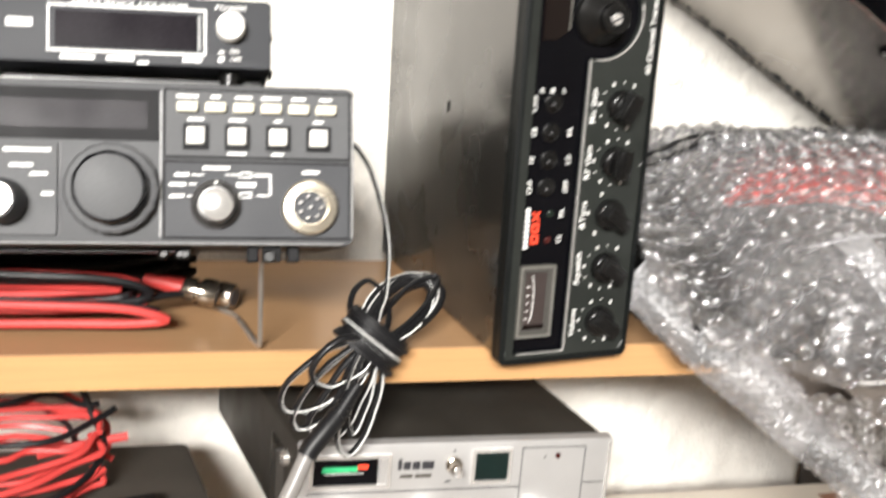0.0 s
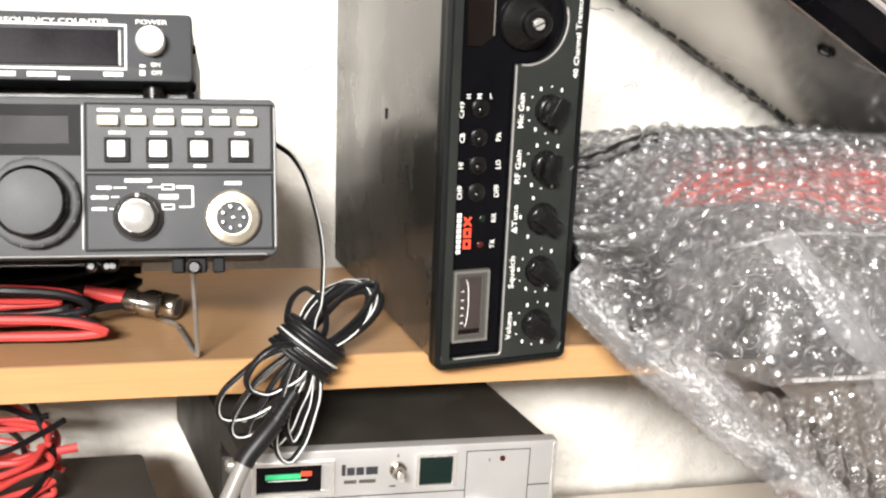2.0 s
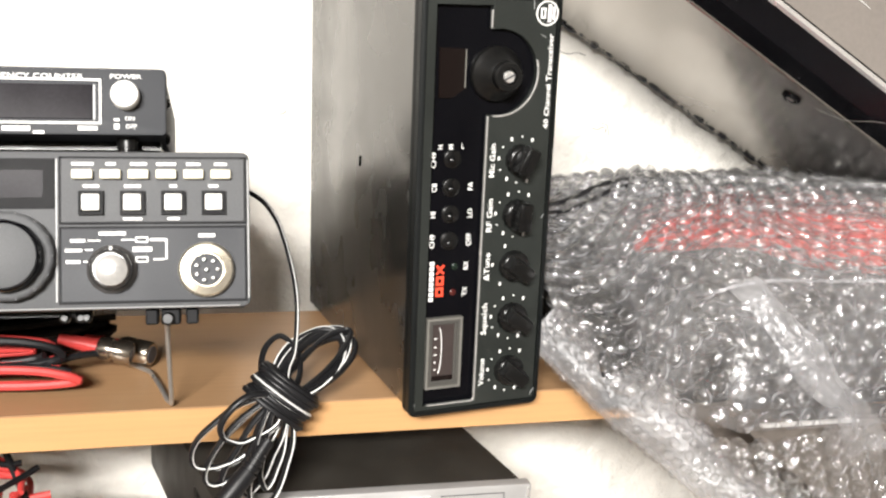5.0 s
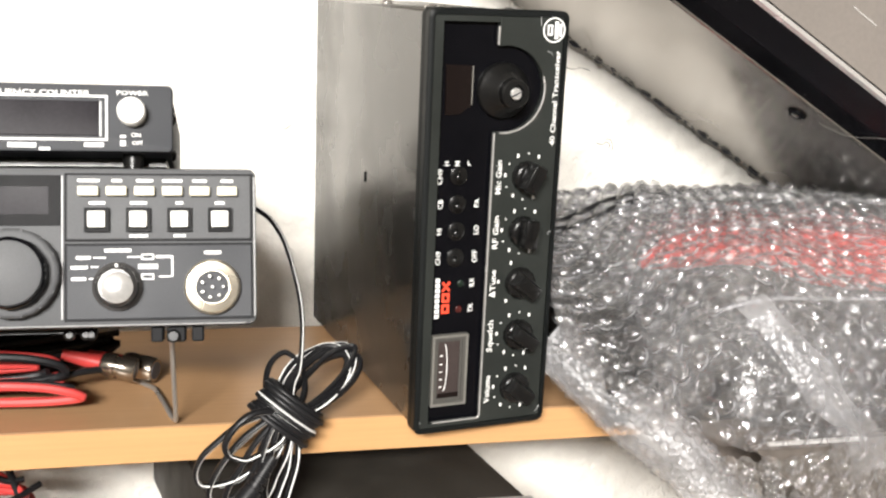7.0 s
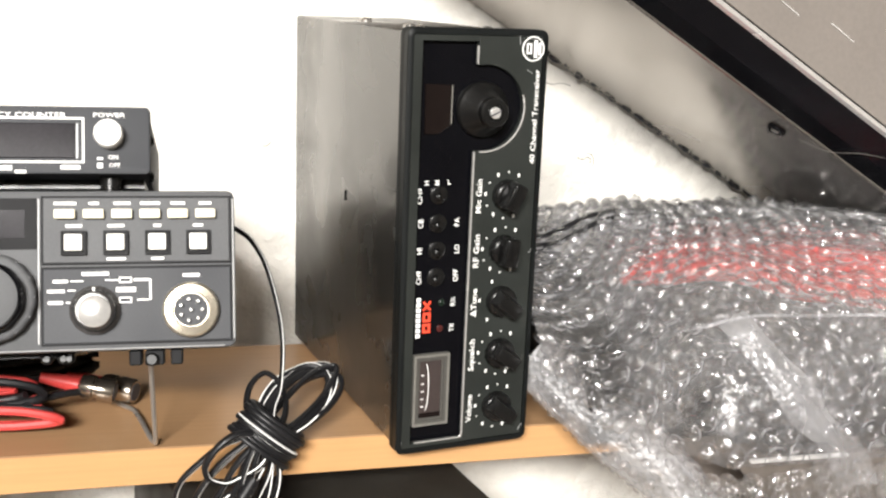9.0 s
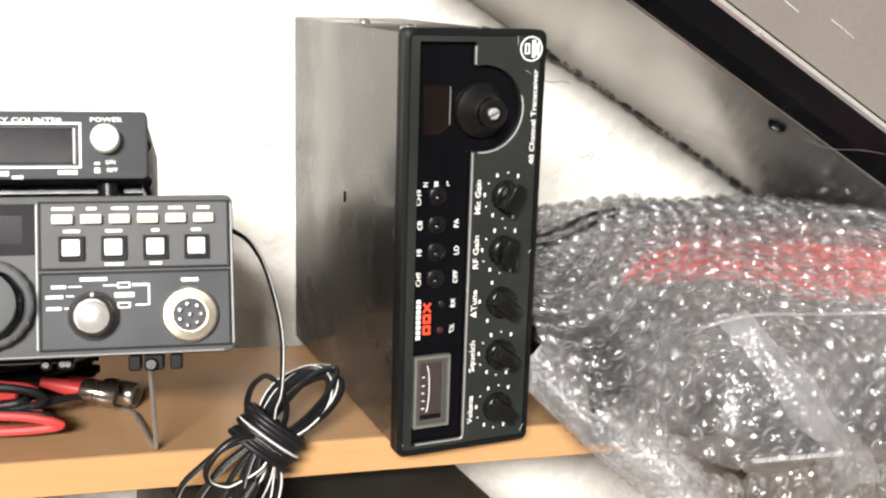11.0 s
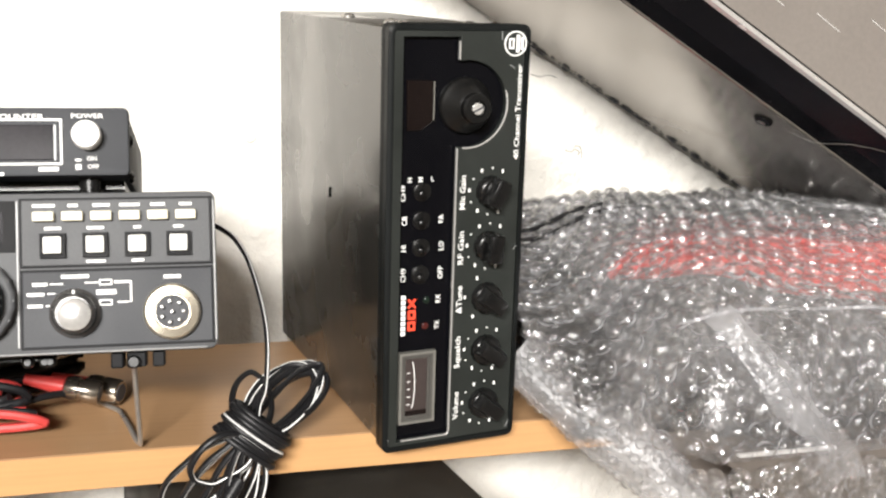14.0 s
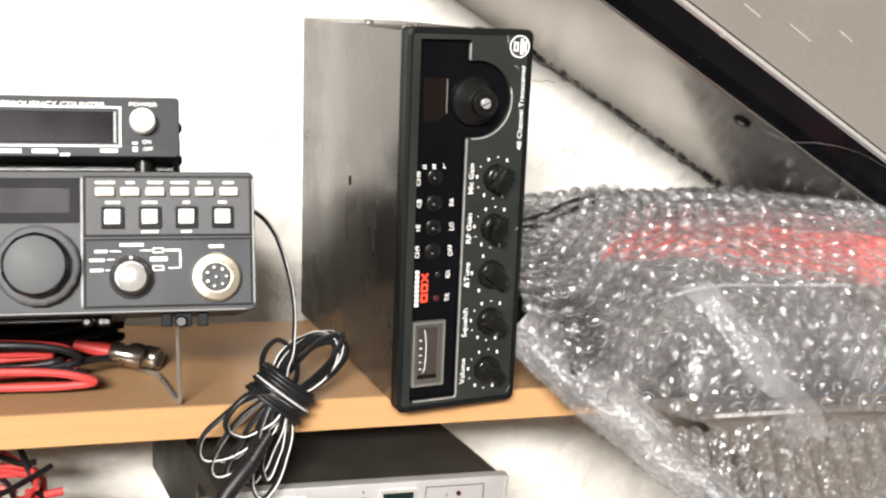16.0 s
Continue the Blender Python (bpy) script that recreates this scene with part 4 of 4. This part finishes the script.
def lead_coil():
    ob = thing("coiled_lead", pose(0.1092, 0.476, 1.0097), "coiled black white-striped lead hanging over the shelf edge", "cable")
    rng = random.Random(3)
    # hanging loops: reach in x and z, half width, distance in front of the bundle
    hanging = ((-0.0375, -0.0275, 0.0115, 0.003), (-0.0310, -0.0385, 0.0095, 0.000), (-0.0262, -0.0125, 0.0105, 0.008), (-0.0088, -0.0518, 0.0085, 0.002), (-0.0248, -0.0413, 0.0055, -0.003), (-0.0147, -0.0457, 0.0065, -0.002), (-0.0285, -0.0330, 0.0075, -0.004), (-0.0060, -0.0440, 0.0050, -0.003))
    for dx, dz, w, front in hanging:
        d = Vector((dx, 0, dz))
        n = Vector((-dz, 0, dx)).normalized()
        pts = []
        for i in range(15):
            th = 2 * math.pi * i / 14
            k = 0.5 - 0.5 * math.cos(th)
            pts.append(d * k + n * (w * math.sin(th)) + Vector((rng.uniform(-0.0006, 0.0006), -0.002 - front * math.sin(th / 2) + 0.003 * math.sin(th), rng.uniform(-0.0006, 0.0006))))
        part("loop", striped(pts, 0.00165, step=6), [BLACK_WIRE, WHITE_STRIPE], ob, smooth=True)
    # loops that lie back on the shelf: reach in x and up the slope, half width
    lying = ((0.0350, 0.0295, 0.0090), (0.0312, 0.0355, 0.0110), (0.0270, 0.0335, 0.0125), (0.0018, 0.0309, 0.0085), (0.0335, 0.0315, 0.0060), (0.0290, 0.0330, 0.0090))
    slope = Vector((0, 0.87, 0.5))
    for dx, ds, w in lying:
        d = Vector((dx, 0, 0)) + slope * ds
        n = (Vector((-ds, 0, 0)) + slope * dx).normalized()
        lift, side = rng.uniform(-0.002, 0.004), (rng.uniform(-1, 1), rng.uniform(-1, 0.2), rng.uniform(-1, 1))
        pts = []
        for i in range(15):
            th = 2 * math.pi * i / 14
            k = 0.5 - 0.5 * math.cos(th)
            pts.append(d * k + n * (w * math.sin(th)) + Vector((0, 0, lift * k + rng.uniform(-0.0005, 0.0005))))
        part("loop", striped(pts, 0.00175, step=6, up=side), [BLACK_WIRE, WHITE_STRIPE], ob, smooth=True)
    # the turns that bind the bundle, broad across it
    axis = Vector((0.62, 0.36, 0.70)).normalized()
    s1 = Vector((0.80, -0.10, -0.58)).normalized()
    s1 = (s1 - axis * s1.dot(axis)).normalized()
    s2 = axis.cross(s1).normalized()
    for k in range(8):
        turn_pts = []
        for i in range(16 * k, 16 * k + 18):
            a = 2 * math.pi * i / 16
            layer = 1 + 0.08 * math.sin(i * 0.13)
            turn_pts.append(axis * (-0.0075 + 0.0155 * i / (8 * 16) + 0.0022 * math.sin(a)) + s1 * (0.0140 * layer * math.cos(a)) + s2 * (0.0088 * layer * math.sin(a)))
        part("binding_turn", striped(turn_pts, 0.0015, step=3, up=s2, stripe=(7, 8) if k in (2, 3) else ()), [BLACK_WIRE, WHITE_STRIPE], ob, smooth=True)
    rise = [(0.0015, -0.003, 0.006), (0.003, 0.002, 0.012), (0.0055, 0.004, 0.0182), (0.0068, 0.008, 0.0273), (0.0074, 0.013, 0.0367), (0.0069, 0.019, 0.0457), (0.0053, 0.026, 0.0545), (0.0032, 0.033, 0.0625), (0.0002, 0.041, 0.0696), (-0.0060, 0.052, 0.0760), (-0.0200, 0.064, 0.0800), (-0.0400, 0.070, 0.0790)]
    part("rising_lead", striped(rise, 0.0015, step=8), [BLACK_WIRE, WHITE_STRIPE], ob, smooth=True)
    plug = part("plug_sleeve", tube(smooth_path([(-0.0150, -0.0125, -0.0285), (-0.0204, -0.0155, -0.0338), (-0.0262, -0.018, -0.0400), (-0.0285, -0.0195, -0.0435)], 4), 0.0044, 16), BLACK_WIRE, ob, "moulded black plug sleeve", smooth=True)
    for q in range(5):
        p0 = Vector((-0.0070, -0.0075, -0.0182)).lerp(Vector((-0.0150, -0.0125, -0.0285)), q / 5)
        p1 = Vector((-0.0070, -0.0075, -0.0182)).lerp(Vector((-0.0150, -0.0125, -0.0285)), q / 5 + 0.15)
        part("strain_relief", tube([p0, p1], 0.0030 + 0.00022 * q, 14), BLACK_WIRE, plug, smooth=True)
    part("relief_core", tube([(-0.0060, -0.0070, -0.0170), (-0.0155, -0.0127, -0.0290)], 0.0026, 12), BLACK_WIRE, plug, smooth=True)
    part("plug_tip", tube([(-0.0285, -0.0195, -0.0435), (-0.0336, -0.024, -0.0533), (-0.0370, -0.026, -0.0600)], 0.0036, 16), SOCKET_GREY, plug, "dull grey plug body", smooth=True)


lead_coil()


def wire_bundle(name, base, label, colours, seed, length, width, rise, loops, r, tilt, stray=0.003):
    ob = thing(name, base, label, "cable")
    rng = random.Random(seed)
    for c in range(loops):
        m = colours[c % len(colours)]
        L, W = length * rng.uniform(0.8, 1.0), width * rng.uniform(0.4, 1.0)
        h = r + tilt + rise * (c / max(1, loops - 1))
        ph = rng.uniform(-0.3, 0.3)
        pts = []
        for i in range(14):
            th = 2 * math.pi * (i / 13.0) * 0.98 + ph
            pts.append((L * 0.5 * math.cos(th) + rng.uniform(-stray, stray), W * 0.5 * math.sin(th) + rng.uniform(-0.7, 0.7) * stray, h + tilt * W / width * math.sin(th) + rng.uniform(-0.0012, 0.0012)))
        part("wire", tube(smooth_path(pts, 6), r, 8), m, ob, smooth=True)
    return ob


def power_lead():
    """A red and black twin lead folded to and fro, lying on its edge in two bights."""
    ob = thing("power_lead", pose(-0.049, 0.514, 1.0006, 0, 0, -3), "bundled red and black power lead lying on the shelf", "cable")
    rng = random.Random(5)
    for reach, end, mid, half, lean, wires in ((0.150, 0.066, 0.0165, 0.0085, 0.004, (BLACK_WIRE, RED_WIRE, BLACK_WIRE, RED_WIRE)), (0.156, 0.074, 0.0085, 0.0055, -0.006, (RED_WIRE, BLACK_WIRE, RED_WIRE))):
        for k, m in enumerate(wires):
            w = half - 0.0022 * k
            x1 = end - 0.0045 * k
            turns = []
            for i in range(15):
                th = 2 * math.pi * i / 14
                sq, run = math.sin(th), math.copysign(abs(math.cos(th)) ** 0.6, math.cos(th))
                turns.append((x1 - reach / 2 + reach / 2 * run, lean + 0.0035 * k - 0.6 * w * sq + rng.uniform(-0.0006, 0.0006), max(0.0024, mid + w * sq + 0.003 * math.sin(th * 0.5 + k) + rng.uniform(-0.0005, 0.0005))))
            part("wire", tube(smooth_path(turns, 6), 0.0019, 8), m, ob, smooth=True)
    return ob


pw = power_lead()
part("cable_tie", tube([(-0.012, 0.017 * math.cos(radians(a)), 0.0125 + 0.0125 * math.sin(radians(a))) for a in range(0, 361, 20)], 0.0011, 6), BLACK_WIRE, pw, smooth=True)
part("tail_wire", tube(smooth_path([(0.05, 0.0, 0.010), (0.070, 0.010, 0.014), (0.085, 0.018, 0.012), (0.094, 0.016, 0.010)], 6), 0.0016, 8), BLACK_WIRE, pw, smooth=True)


def coax_plug(m, label):
    ob = thing("coaxial_plug", m, label, "connector")
    part("plug_shell", lathe(0, 0, [(0.0045, 0.012), (0.0062, 0.011), (0.0070, 0.008), (0.0070, 0.004), (0.0058, 0.0035), (0.0058, 0.0015), (0.0070, 0.001), (0.0070, -0.007), (0.0062, -0.008)], 24), PLUG_METAL, ob, smooth=True)
    part("plug_bore", lathe(0, 0, [(0.0050, -0.0080), (0.0048, -0.0084)], 20), DARK_INK, ob)
    part("rubber_boot", lathe(0, 0, [(0.0030, 0.034), (0.0042, 0.022), (0.0048, 0.012)], 18), RED_WIRE, ob, smooth=True)


coax_plug(pose(0.0400, 0.527, 1.0138, 0, 0, 76) @ pose(0, 0, 0, 10) @ Matrix.Scale(0.8, 4), "plated coaxial plug on a red boot")
coax_plug(pose(0.0490, 0.541, 1.0080, 0, 0, 60) @ pose(0, 0, 0, 4) @ Matrix.Scale(0.85, 4), "plated coaxial plug behind the power lead")

wire_bundle("black_lead", pose(-0.036, 0.566, 1.0006, 0, 0, 2), "bundled black lead on the shelf under the transceiver", (BLACK_WIRE,), 17, 0.150, 0.030, 0.016, 12, 0.0020, 0.004)
unit = thing("grey_power_unit", pose(-0.188, 0.450, 0.8002), "dark grey steel case on the lower shelf", "equipment case")
unit_body = box(0, 0.223, 0, 0.150, 0.004, 0.101, 0.003, 2)
for v in unit_body.verts:
    if v.co.x > 0.11:
        v.co.x += 0.026 * (1 - v.co.y / 0.150)
part("case", unit_body, DEVICE_GREY, unit, smooth=True)
part("lid_seam", box(0.004, 0.244, -0.0002, 0.0004, 0.080, 0.0808), DARK_INK, unit)
for x in (0.02, 0.176):
    part("rubber_foot", box(x - 0.008, x + 0.008, 0.02, 0.04, -0.0002, 0.005, 0.001, 1), KNOB_BLACK, unit)
tangle = wire_bundle("red_wire_tangle", pose(-0.056, 0.545, 0.9014, 0, 0, 12), "loose tangle of red and black wires on the grey case", (RED_WIRE, RED_WIRE, RED_WIRE, BLACK_WIRE, RED_WIRE), 11, 0.110, 0.065, 0.030, 9, 0.0016, 0.010, 0.008)
part("tail_wire", tube(smooth_path([(0.030, -0.005, 0.002), (0.042, -0.010, 0.010), (0.050, -0.006, 0.026), (0.046, 0.004, 0.040), (0.040, 0.012, 0.058)], 8), 0.0018, 8), BLACK_WIRE, tangle, smooth=True)
part("tail_wire", tube(smooth_path([(0.020, 0.0, 0.022), (0.045, -0.002, 0.026), (0.062, -0.004, 0.028)], 8), 0.0022, 8), RED_WIRE, tangle, smooth=True)
part("connector_block", box(0.028, 0.070, -0.048, -0.030, 0.0002, 0.010, 0.0015, 2), BLACK_WIRE, tangle, "black plastic connector block")


# ---- the bubble-wrapped unit ----
def s_(t):
    t = max(0.0, min(1.0, t))
    return t * t * (3 - 2 * t)


def drape(u, v):
    """The top sheet: u runs along the shelf, v from the wall to the front hem."""
    x = 0.226 + 0.36 * u
    x += 0.004 * (1 - u)
    k = s_((x - 0.226) / 0.095)
    yf, zf = 0.470 - 0.070 * min(1.0, (x - 0.228) / 0.058), 1.043 - 0.027 * min(1.0, (x - 0.228) / 0.030)
    p0, p1, p2, p3 = (0.655, 1.070 - 0.018 * s_((x - 0.40) / 0.2)), (0.55, 1.086 + 0.010 * k), (yf + 0.030 - 0.034 * k, zf + 0.020 + 0.084 * k), (yf, zf)
    w = ((1 - v) ** 3, 3 * v * (1 - v) ** 2, 3 * v * v * (1 - v), v ** 3)
    y = sum(a * b[0] for a, b in zip(w, (p0, p1, p2, p3)))
    z = sum(a * b[1] for a, b in zip(w, (p0, p1, p2, p3)))
    wob = noise.noise(Vector((x * 22, y * 22, 1.7))) * 0.005 + noise.noise(Vector((x * 60, y * 60, 5.1))) * 0.0008
    return Vector((x + 0.012 * noise.noise(Vector((x * 9, y * 9, 8))) * u, y - wob * 0.5, z + wob))


def hem(u, v):
    """The folded hem that runs slanting down from the radio's side."""
    a, b = Vector((0.2295, 0.484, 1.037)), Vector((0.398, 0.350, 0.896))
    p = a.lerp(b, u)
    ang = radians(-70 + 215 * v)
    d = (b - a).normalized()
    n1 = d.cross(Vector((0, 1, 0))).normalized()
    if n1.z < 0:
        n1 = -n1
    n2 = d.cross(n1).normalized()
    if n2.y > 0:
        n2 = -n2
    r = 0.0125 + 0.002 * math.sin(u * 9)
    wob = noise.noise(Vector((u * 9, v * 2, 2.2))) * 0.002
    return p + n1 * ((r + wob) * math.sin(ang)) + n2 * (0.006 * math.cos(ang) + wob)


def lower_fold(u, v):
    """The layer that hangs in the shade below the wrapped unit."""
    x = 0.276 + 0.150 * v + 0.25 * u
    y = 0.406 - 0.030 * v + 0.004 * noise.noise(Vector((u * 7, v * 5, 3)))
    z = 1.010 - 0.120 * v + 0.004 * noise.noise(Vector((u * 6, v * 6, 9)))
    return Vector((x, y, z))


def sheet(fn, nu, nv, thick=0.0):
    bm = bmesh.new()
    g = [[bm.verts.new(fn(i / nu, j / nv)) for i in range(nu + 1)] for j in range(nv + 1)]
    for j in range(nv):
        for i in range(nu):
            bm.faces.new((g[j][i], g[j][i + 1], g[j + 1][i + 1], g[j + 1][i]))
    return bm


DOME_FACES = 60


def bubble_mesh(seed, radius, height):
    """One air dome with slightly dented walls."""
    rng = random.Random(seed)
    seg, prof = 12, ((1.0, 0.0), (0.97, 0.34), (0.86, 0.66), (0.64, 0.88), (0.34, 0.98))
    sq = rng.uniform(0.82, 1.0)
    lobes = [(rng.uniform(0, 6.28), rng.choice((2, 3)), rng.uniform(0.03, 0.09)) for _ in prof]
    verts = []
    for (pr, ph), (off, num, amp) in zip(prof, lobes):
        for s in range(seg):
            t = 2 * math.pi * s / seg
            dent, drop = 1 + (0.04 if ph == 0 else amp * 0.6) * math.cos(num * t + off), 1 + 1.6 * amp * math.cos(t + off)
            verts.append((radius * pr * dent * math.cos(t), radius * pr * sq * dent * math.sin(t), height * ph * drop))
    verts.append((rng.uniform(-0.25, 0.25) * radius, rng.uniform(-0.25, 0.25) * radius, height * rng.uniform(0.8, 1.05)))
    faces = [(q * seg + s, q * seg + (s + 1) % seg, (q + 1) * seg + (s + 1) % seg, (q + 1) * seg + s) for q in range(len(prof) - 1) for s in range(seg)]
    faces += [((len(prof) - 1) * seg + s, (len(prof) - 1) * seg + (s + 1) % seg, len(prof) * seg) for s in range(seg)]
    me = bpy.data.meshes.new("bubble")
    me.from_pydata(verts, [], faces)
    me.materials.append(BUBBLE)
    me.materials.append(PALE_RIM)
    for p in me.polygons:
        p.use_smooth = True
        p.material_index = 1 if p.index % DOME_FACES < 12 else 0
    return me, verts, faces


SHAPES = [bubble_mesh(100 + k, 0.0047, 0.0042 * (0.75 + 0.06 * k)) for k in range(8)]


def bubble_layer(name, fn, nu, nv, parent, pitch, seed, flip, single, skin=FILM, size=1.0):
    """A sheet with staggered rows of air domes; those for which single(place) holds are pieces of their own."""
    ly = part(name, sheet(fn, nu, nv), skin, parent, smooth=True)
    rng = random.Random(seed)
    lu = sum((fn((i + 1) / 40, 0.5) - fn(i / 40, 0.5)).length for i in range(40))
    lv = sum((fn(0.5, (i + 1) / 40) - fn(0.5, i / 40)).length for i in range(40))
    cu, cv = max(2, int(lu / pitch)), max(2, int(lv / (pitch * 0.866)))
    verts, faces = [], []
    count = 0
    for j in range(cv):
        for i in range(cu):
            u, v = (i + 0.25 + 0.5 * (j % 2)) / cu + rng.uniform(-0.05, 0.05) / cu, (j + 0.5) / cv + rng.uniform(-0.05, 0.05) / cv
            u, v = min(0.998, max(0.002, u)), min(0.998, max(0.002, v))
            c = fn(u, v)
            du, dv = fn(u + 0.002, v) - fn(u - 0.002, v), fn(u, v + 0.002) - fn(u, v - 0.002)
            n = du.cross(dv)
            if n.length < 1e-12:
                continue
            n = n.normalized() * flip
            a = du.normalized()
            n = (n + a * rng.uniform(-0.12, 0.12) + n.cross(a) * rng.uniform(-0.12, 0.12)).normalized()
            m = Matrix.Translation(c) @ n.to_track_quat("Z", "Y").to_matrix().to_4x4() @ pose(0, 0, 0, 0, 0, rng.uniform(0, 360)) @ Matrix.Diagonal((size * rng.uniform(0.84, 1.08), size * rng.uniform(0.84, 1.08), size * rng.uniform(0.65, 1.12), 1.0))
            me, vs, fs = SHAPES[rng.randrange(8)]
            if single(c) and count < 300:
                ob = new("bubble", me)
                ob.parent = ly
                ob.matrix_basis = m
                count += 1
            else:
                k0 = len(verts)
                verts += [tuple(m @ Vector(p)) for p in vs]
                faces += [tuple(k0 + q for q in f) for f in fs]
    if verts:
        me = bpy.data.meshes.new("bubble_field")
        me.from_pydata(verts, [], faces)
        me.materials.append(BUBBLE)
        me.materials.append(PALE_RIM)
        for p in me.polygons:
            p.use_smooth = True
            p.material_index = 1 if p.index % DOME_FACES < 12 else 0
        rest = new("bubble_field", me)
        rest.parent = ly
        tagged(rest, kind="stuff")
    return ly


wrap = thing("bubble_wrap", pose(0, 0, 0), "crumpled clear bubble wrap around a unit on the shelf", "bubble wrap")
bubble_layer("top_sheet", drape, 70, 50, wrap, 0.0102, 21, -1.0, lambda c: c.y < 0.52 and c.x < 0.37)
bubble_layer("folded_hem", hem, 50, 14, wrap, 0.0046, 22, 1.0, lambda c: c.x < 0.31, HEM_FILM, 0.56)
bubble_layer("lower_fold", lower_fold, 40, 20, wrap, 0.0102, 23, 1.0, lambda c: c.x < 0.40, BUBBLE)
bubble_layer("inner_sheet", lambda u, v: drape(0.10 + 0.90 * u, 0.06 + 0.86 * v) + Vector((0.002, 0.005, -0.0085)), 40, 30, wrap, 0.0102, 25, -1.0, lambda c: False, MILKY_FILM)
fold = smooth_path([drape(fu, fv) + Vector((0, -0.0052, 0.0040)) for fu, fv in ((0.178, 0.72), (0.190, 0.77), (0.208, 0.83), (0.235, 0.89), (0.262, 0.95), (0.298, 0.99), (0.325, 1.04))], 6)


def fold_strip(u, v):
    k = u * (len(fold) - 1)
    i = min(len(fold) - 2, int(k))
    p = fold[i].lerp(fold[i + 1], k - i)
    return p + Vector(((0.0125 + 0.007 * u) * (v - 0.5) * (1 + 0.25 * math.sin(u * 13 + 2 * v)), 0.002 * math.sin(v * 6 + u * 4), 0.004 * (v - 0.5) + 0.002 * math.sin(u * 11)))


part("film_fold", sheet(fold_strip, 40, 6), TAPE, wrap, "loose fold of smooth clear film", smooth=True)
seam = [drape(0.14 + 0.46 * i / 30, 0.725 + 0.08 * i / 30) + Vector((0, -0.0036, 0.0030)) for i in range(31)]
part("film_seam", tube(seam, 0.0005, 6, flat=1.6), TAPE, wrap, smooth=True)

inner = thing("wrapped_unit", pose(0.318, 0.448, 1.0004), "dark equipment case wrapped in bubble wrap", "equipment case")
part("case", box(0, 0.25, 0.0, 0.19, 0.002, 0.050, 0.003, 2), WRAPPED_GREY, inner, smooth=True)
part("front_edge", box(-0.014, 0.034, -0.0372, -0.0346, 0.0118, 0.0132, 0.0004, 1), INK, inner, "bright white front edge")
# black box painting in the shaded slot above the white edge
part("dark_slot", box(0.003, 0.028, -0.0345, 0.0, 0.0122, 0.0180, 0.0006, 1), GLOSS_BLACK, inner)
part("front_panel", prism([(-0.022, 0.0120), (0.190, 0.0120), (0.190, -0.115), (0.132, -0.115)], -0.0345, -0.0300), WRAPPED_BROWN, inner, "dull brown hanging front panel")
# black block added to deepen the partly shaded wrap beside the radio
part("dark_filler", box(-0.068, -0.0005, 0.010, 0.19, 0.002, 0.038, 0.003, 2), KNOB_BLACK, inner, "black block added to darken the bubble wrap beside the radio", smooth=True)
part("lower_lip", prism([(-0.050, 0.0018), (0.080, 0.0018), (0.080, -0.030), (-0.010, -0.030)], 0.014, 0.036), WRAPPED_BROWN, inner)
part("rubber_foot", box(0.02, 0.04, 0.08, 0.10, -0.0002, 0.003), KNOB_BLACK, inner)
red = thing("wrapped_red_lead", pose(0, 0, 0), "coiled red lead under the bubble wrap", "cable")
rng_red = random.Random(8)
for c in range(11):
    lu, lv, du, dv, dep = rng_red.uniform(0.19, 0.24), rng_red.uniform(0.015, 0.105), rng_red.uniform(-0.01, 0.02), rng_red.uniform(-0.015, 0.015), rng_red.uniform(0.0100, 0.0140)
    ring_pts = []
    for k in range(25):
        th = 2 * math.pi * k / 24
        ring_pts.append(drape(0.375 + du + lu * math.cos(th), 0.550 + 0.6 * dv + 0.085 * math.cos(th) + 0.75 * lv * math.sin(th)) + Vector((0.0005, 0.0022, -dep + 0.0016 * math.cos(th))))
    part("wire", tube(smooth_path(ring_pts, 3), 0.0036, 8), BRIGHT_RED, red, smooth=True)
blk = wire_bundle("wrapped_black_lead", pose(0.258, 0.555, 1.0480, 0, 0, 6), "black lead under the bubble wrap", (BLACK_WIRE,), 12, 0.055, 0.060, 0.010, 8, 0.0020, 0.003)
part("wire", tube(smooth_path([(-0.025, 0.020, 0.012), (0.010, 0.031, 0.021), (0.055, 0.039, 0.024), (0.105, 0.041, 0.022)], 6), 0.0020, 8), BLACK_WIRE, blk, smooth=True)
# dark box added to deepen the shaded wrap that hangs before it
dark = thing("dark_backing_box", pose(0.456, 0.550, 0.8002), "dark brown box added behind the hanging bubble wrap, standing in for shade", "box")
part("carton_body", box(0, 0.20, 0, 0.10, 0.0, 0.170, 0.0012, 2), DARK_BACKING, dark)
part("lid_flap", box(0.001, 0.199, 0.001, 0.099, 0.1701, 0.1710), DARK_BACKING, dark)

for dv, lift in ((0.0, 0.0012), (0.035, 0.0008)):
    part("wire", tube(smooth_path([drape(bu, bv + dv) + Vector((-0.258, -0.555, lift - 1.0480 - 0.008 * s_((bu - 0.22) / 0.1))) for bu, bv in ((0.02, 0.37), (0.09, 0.33), (0.17, 0.29), (0.25, 0.30), (0.30, 0.40), (0.33, 0.50))], 6), 0.0013, 8), BLACK_WIRE, blk, smooth=True)
# unseen wedge, added so the leaning case's underside reflects something dark
hid = thing("added_black_wedge", pose(0.452, 0.640, 1.0004), "black wedge added out of sight behind the bubble wrap for a dark reflection above", "equipment case")
part("case", prism([(0, 0.0), (0.10, 0.0), (0.10, 0.004), (0, 0.060)], 0.0, 0.030, 0.0008), LID_BLACK, hid, smooth=False)
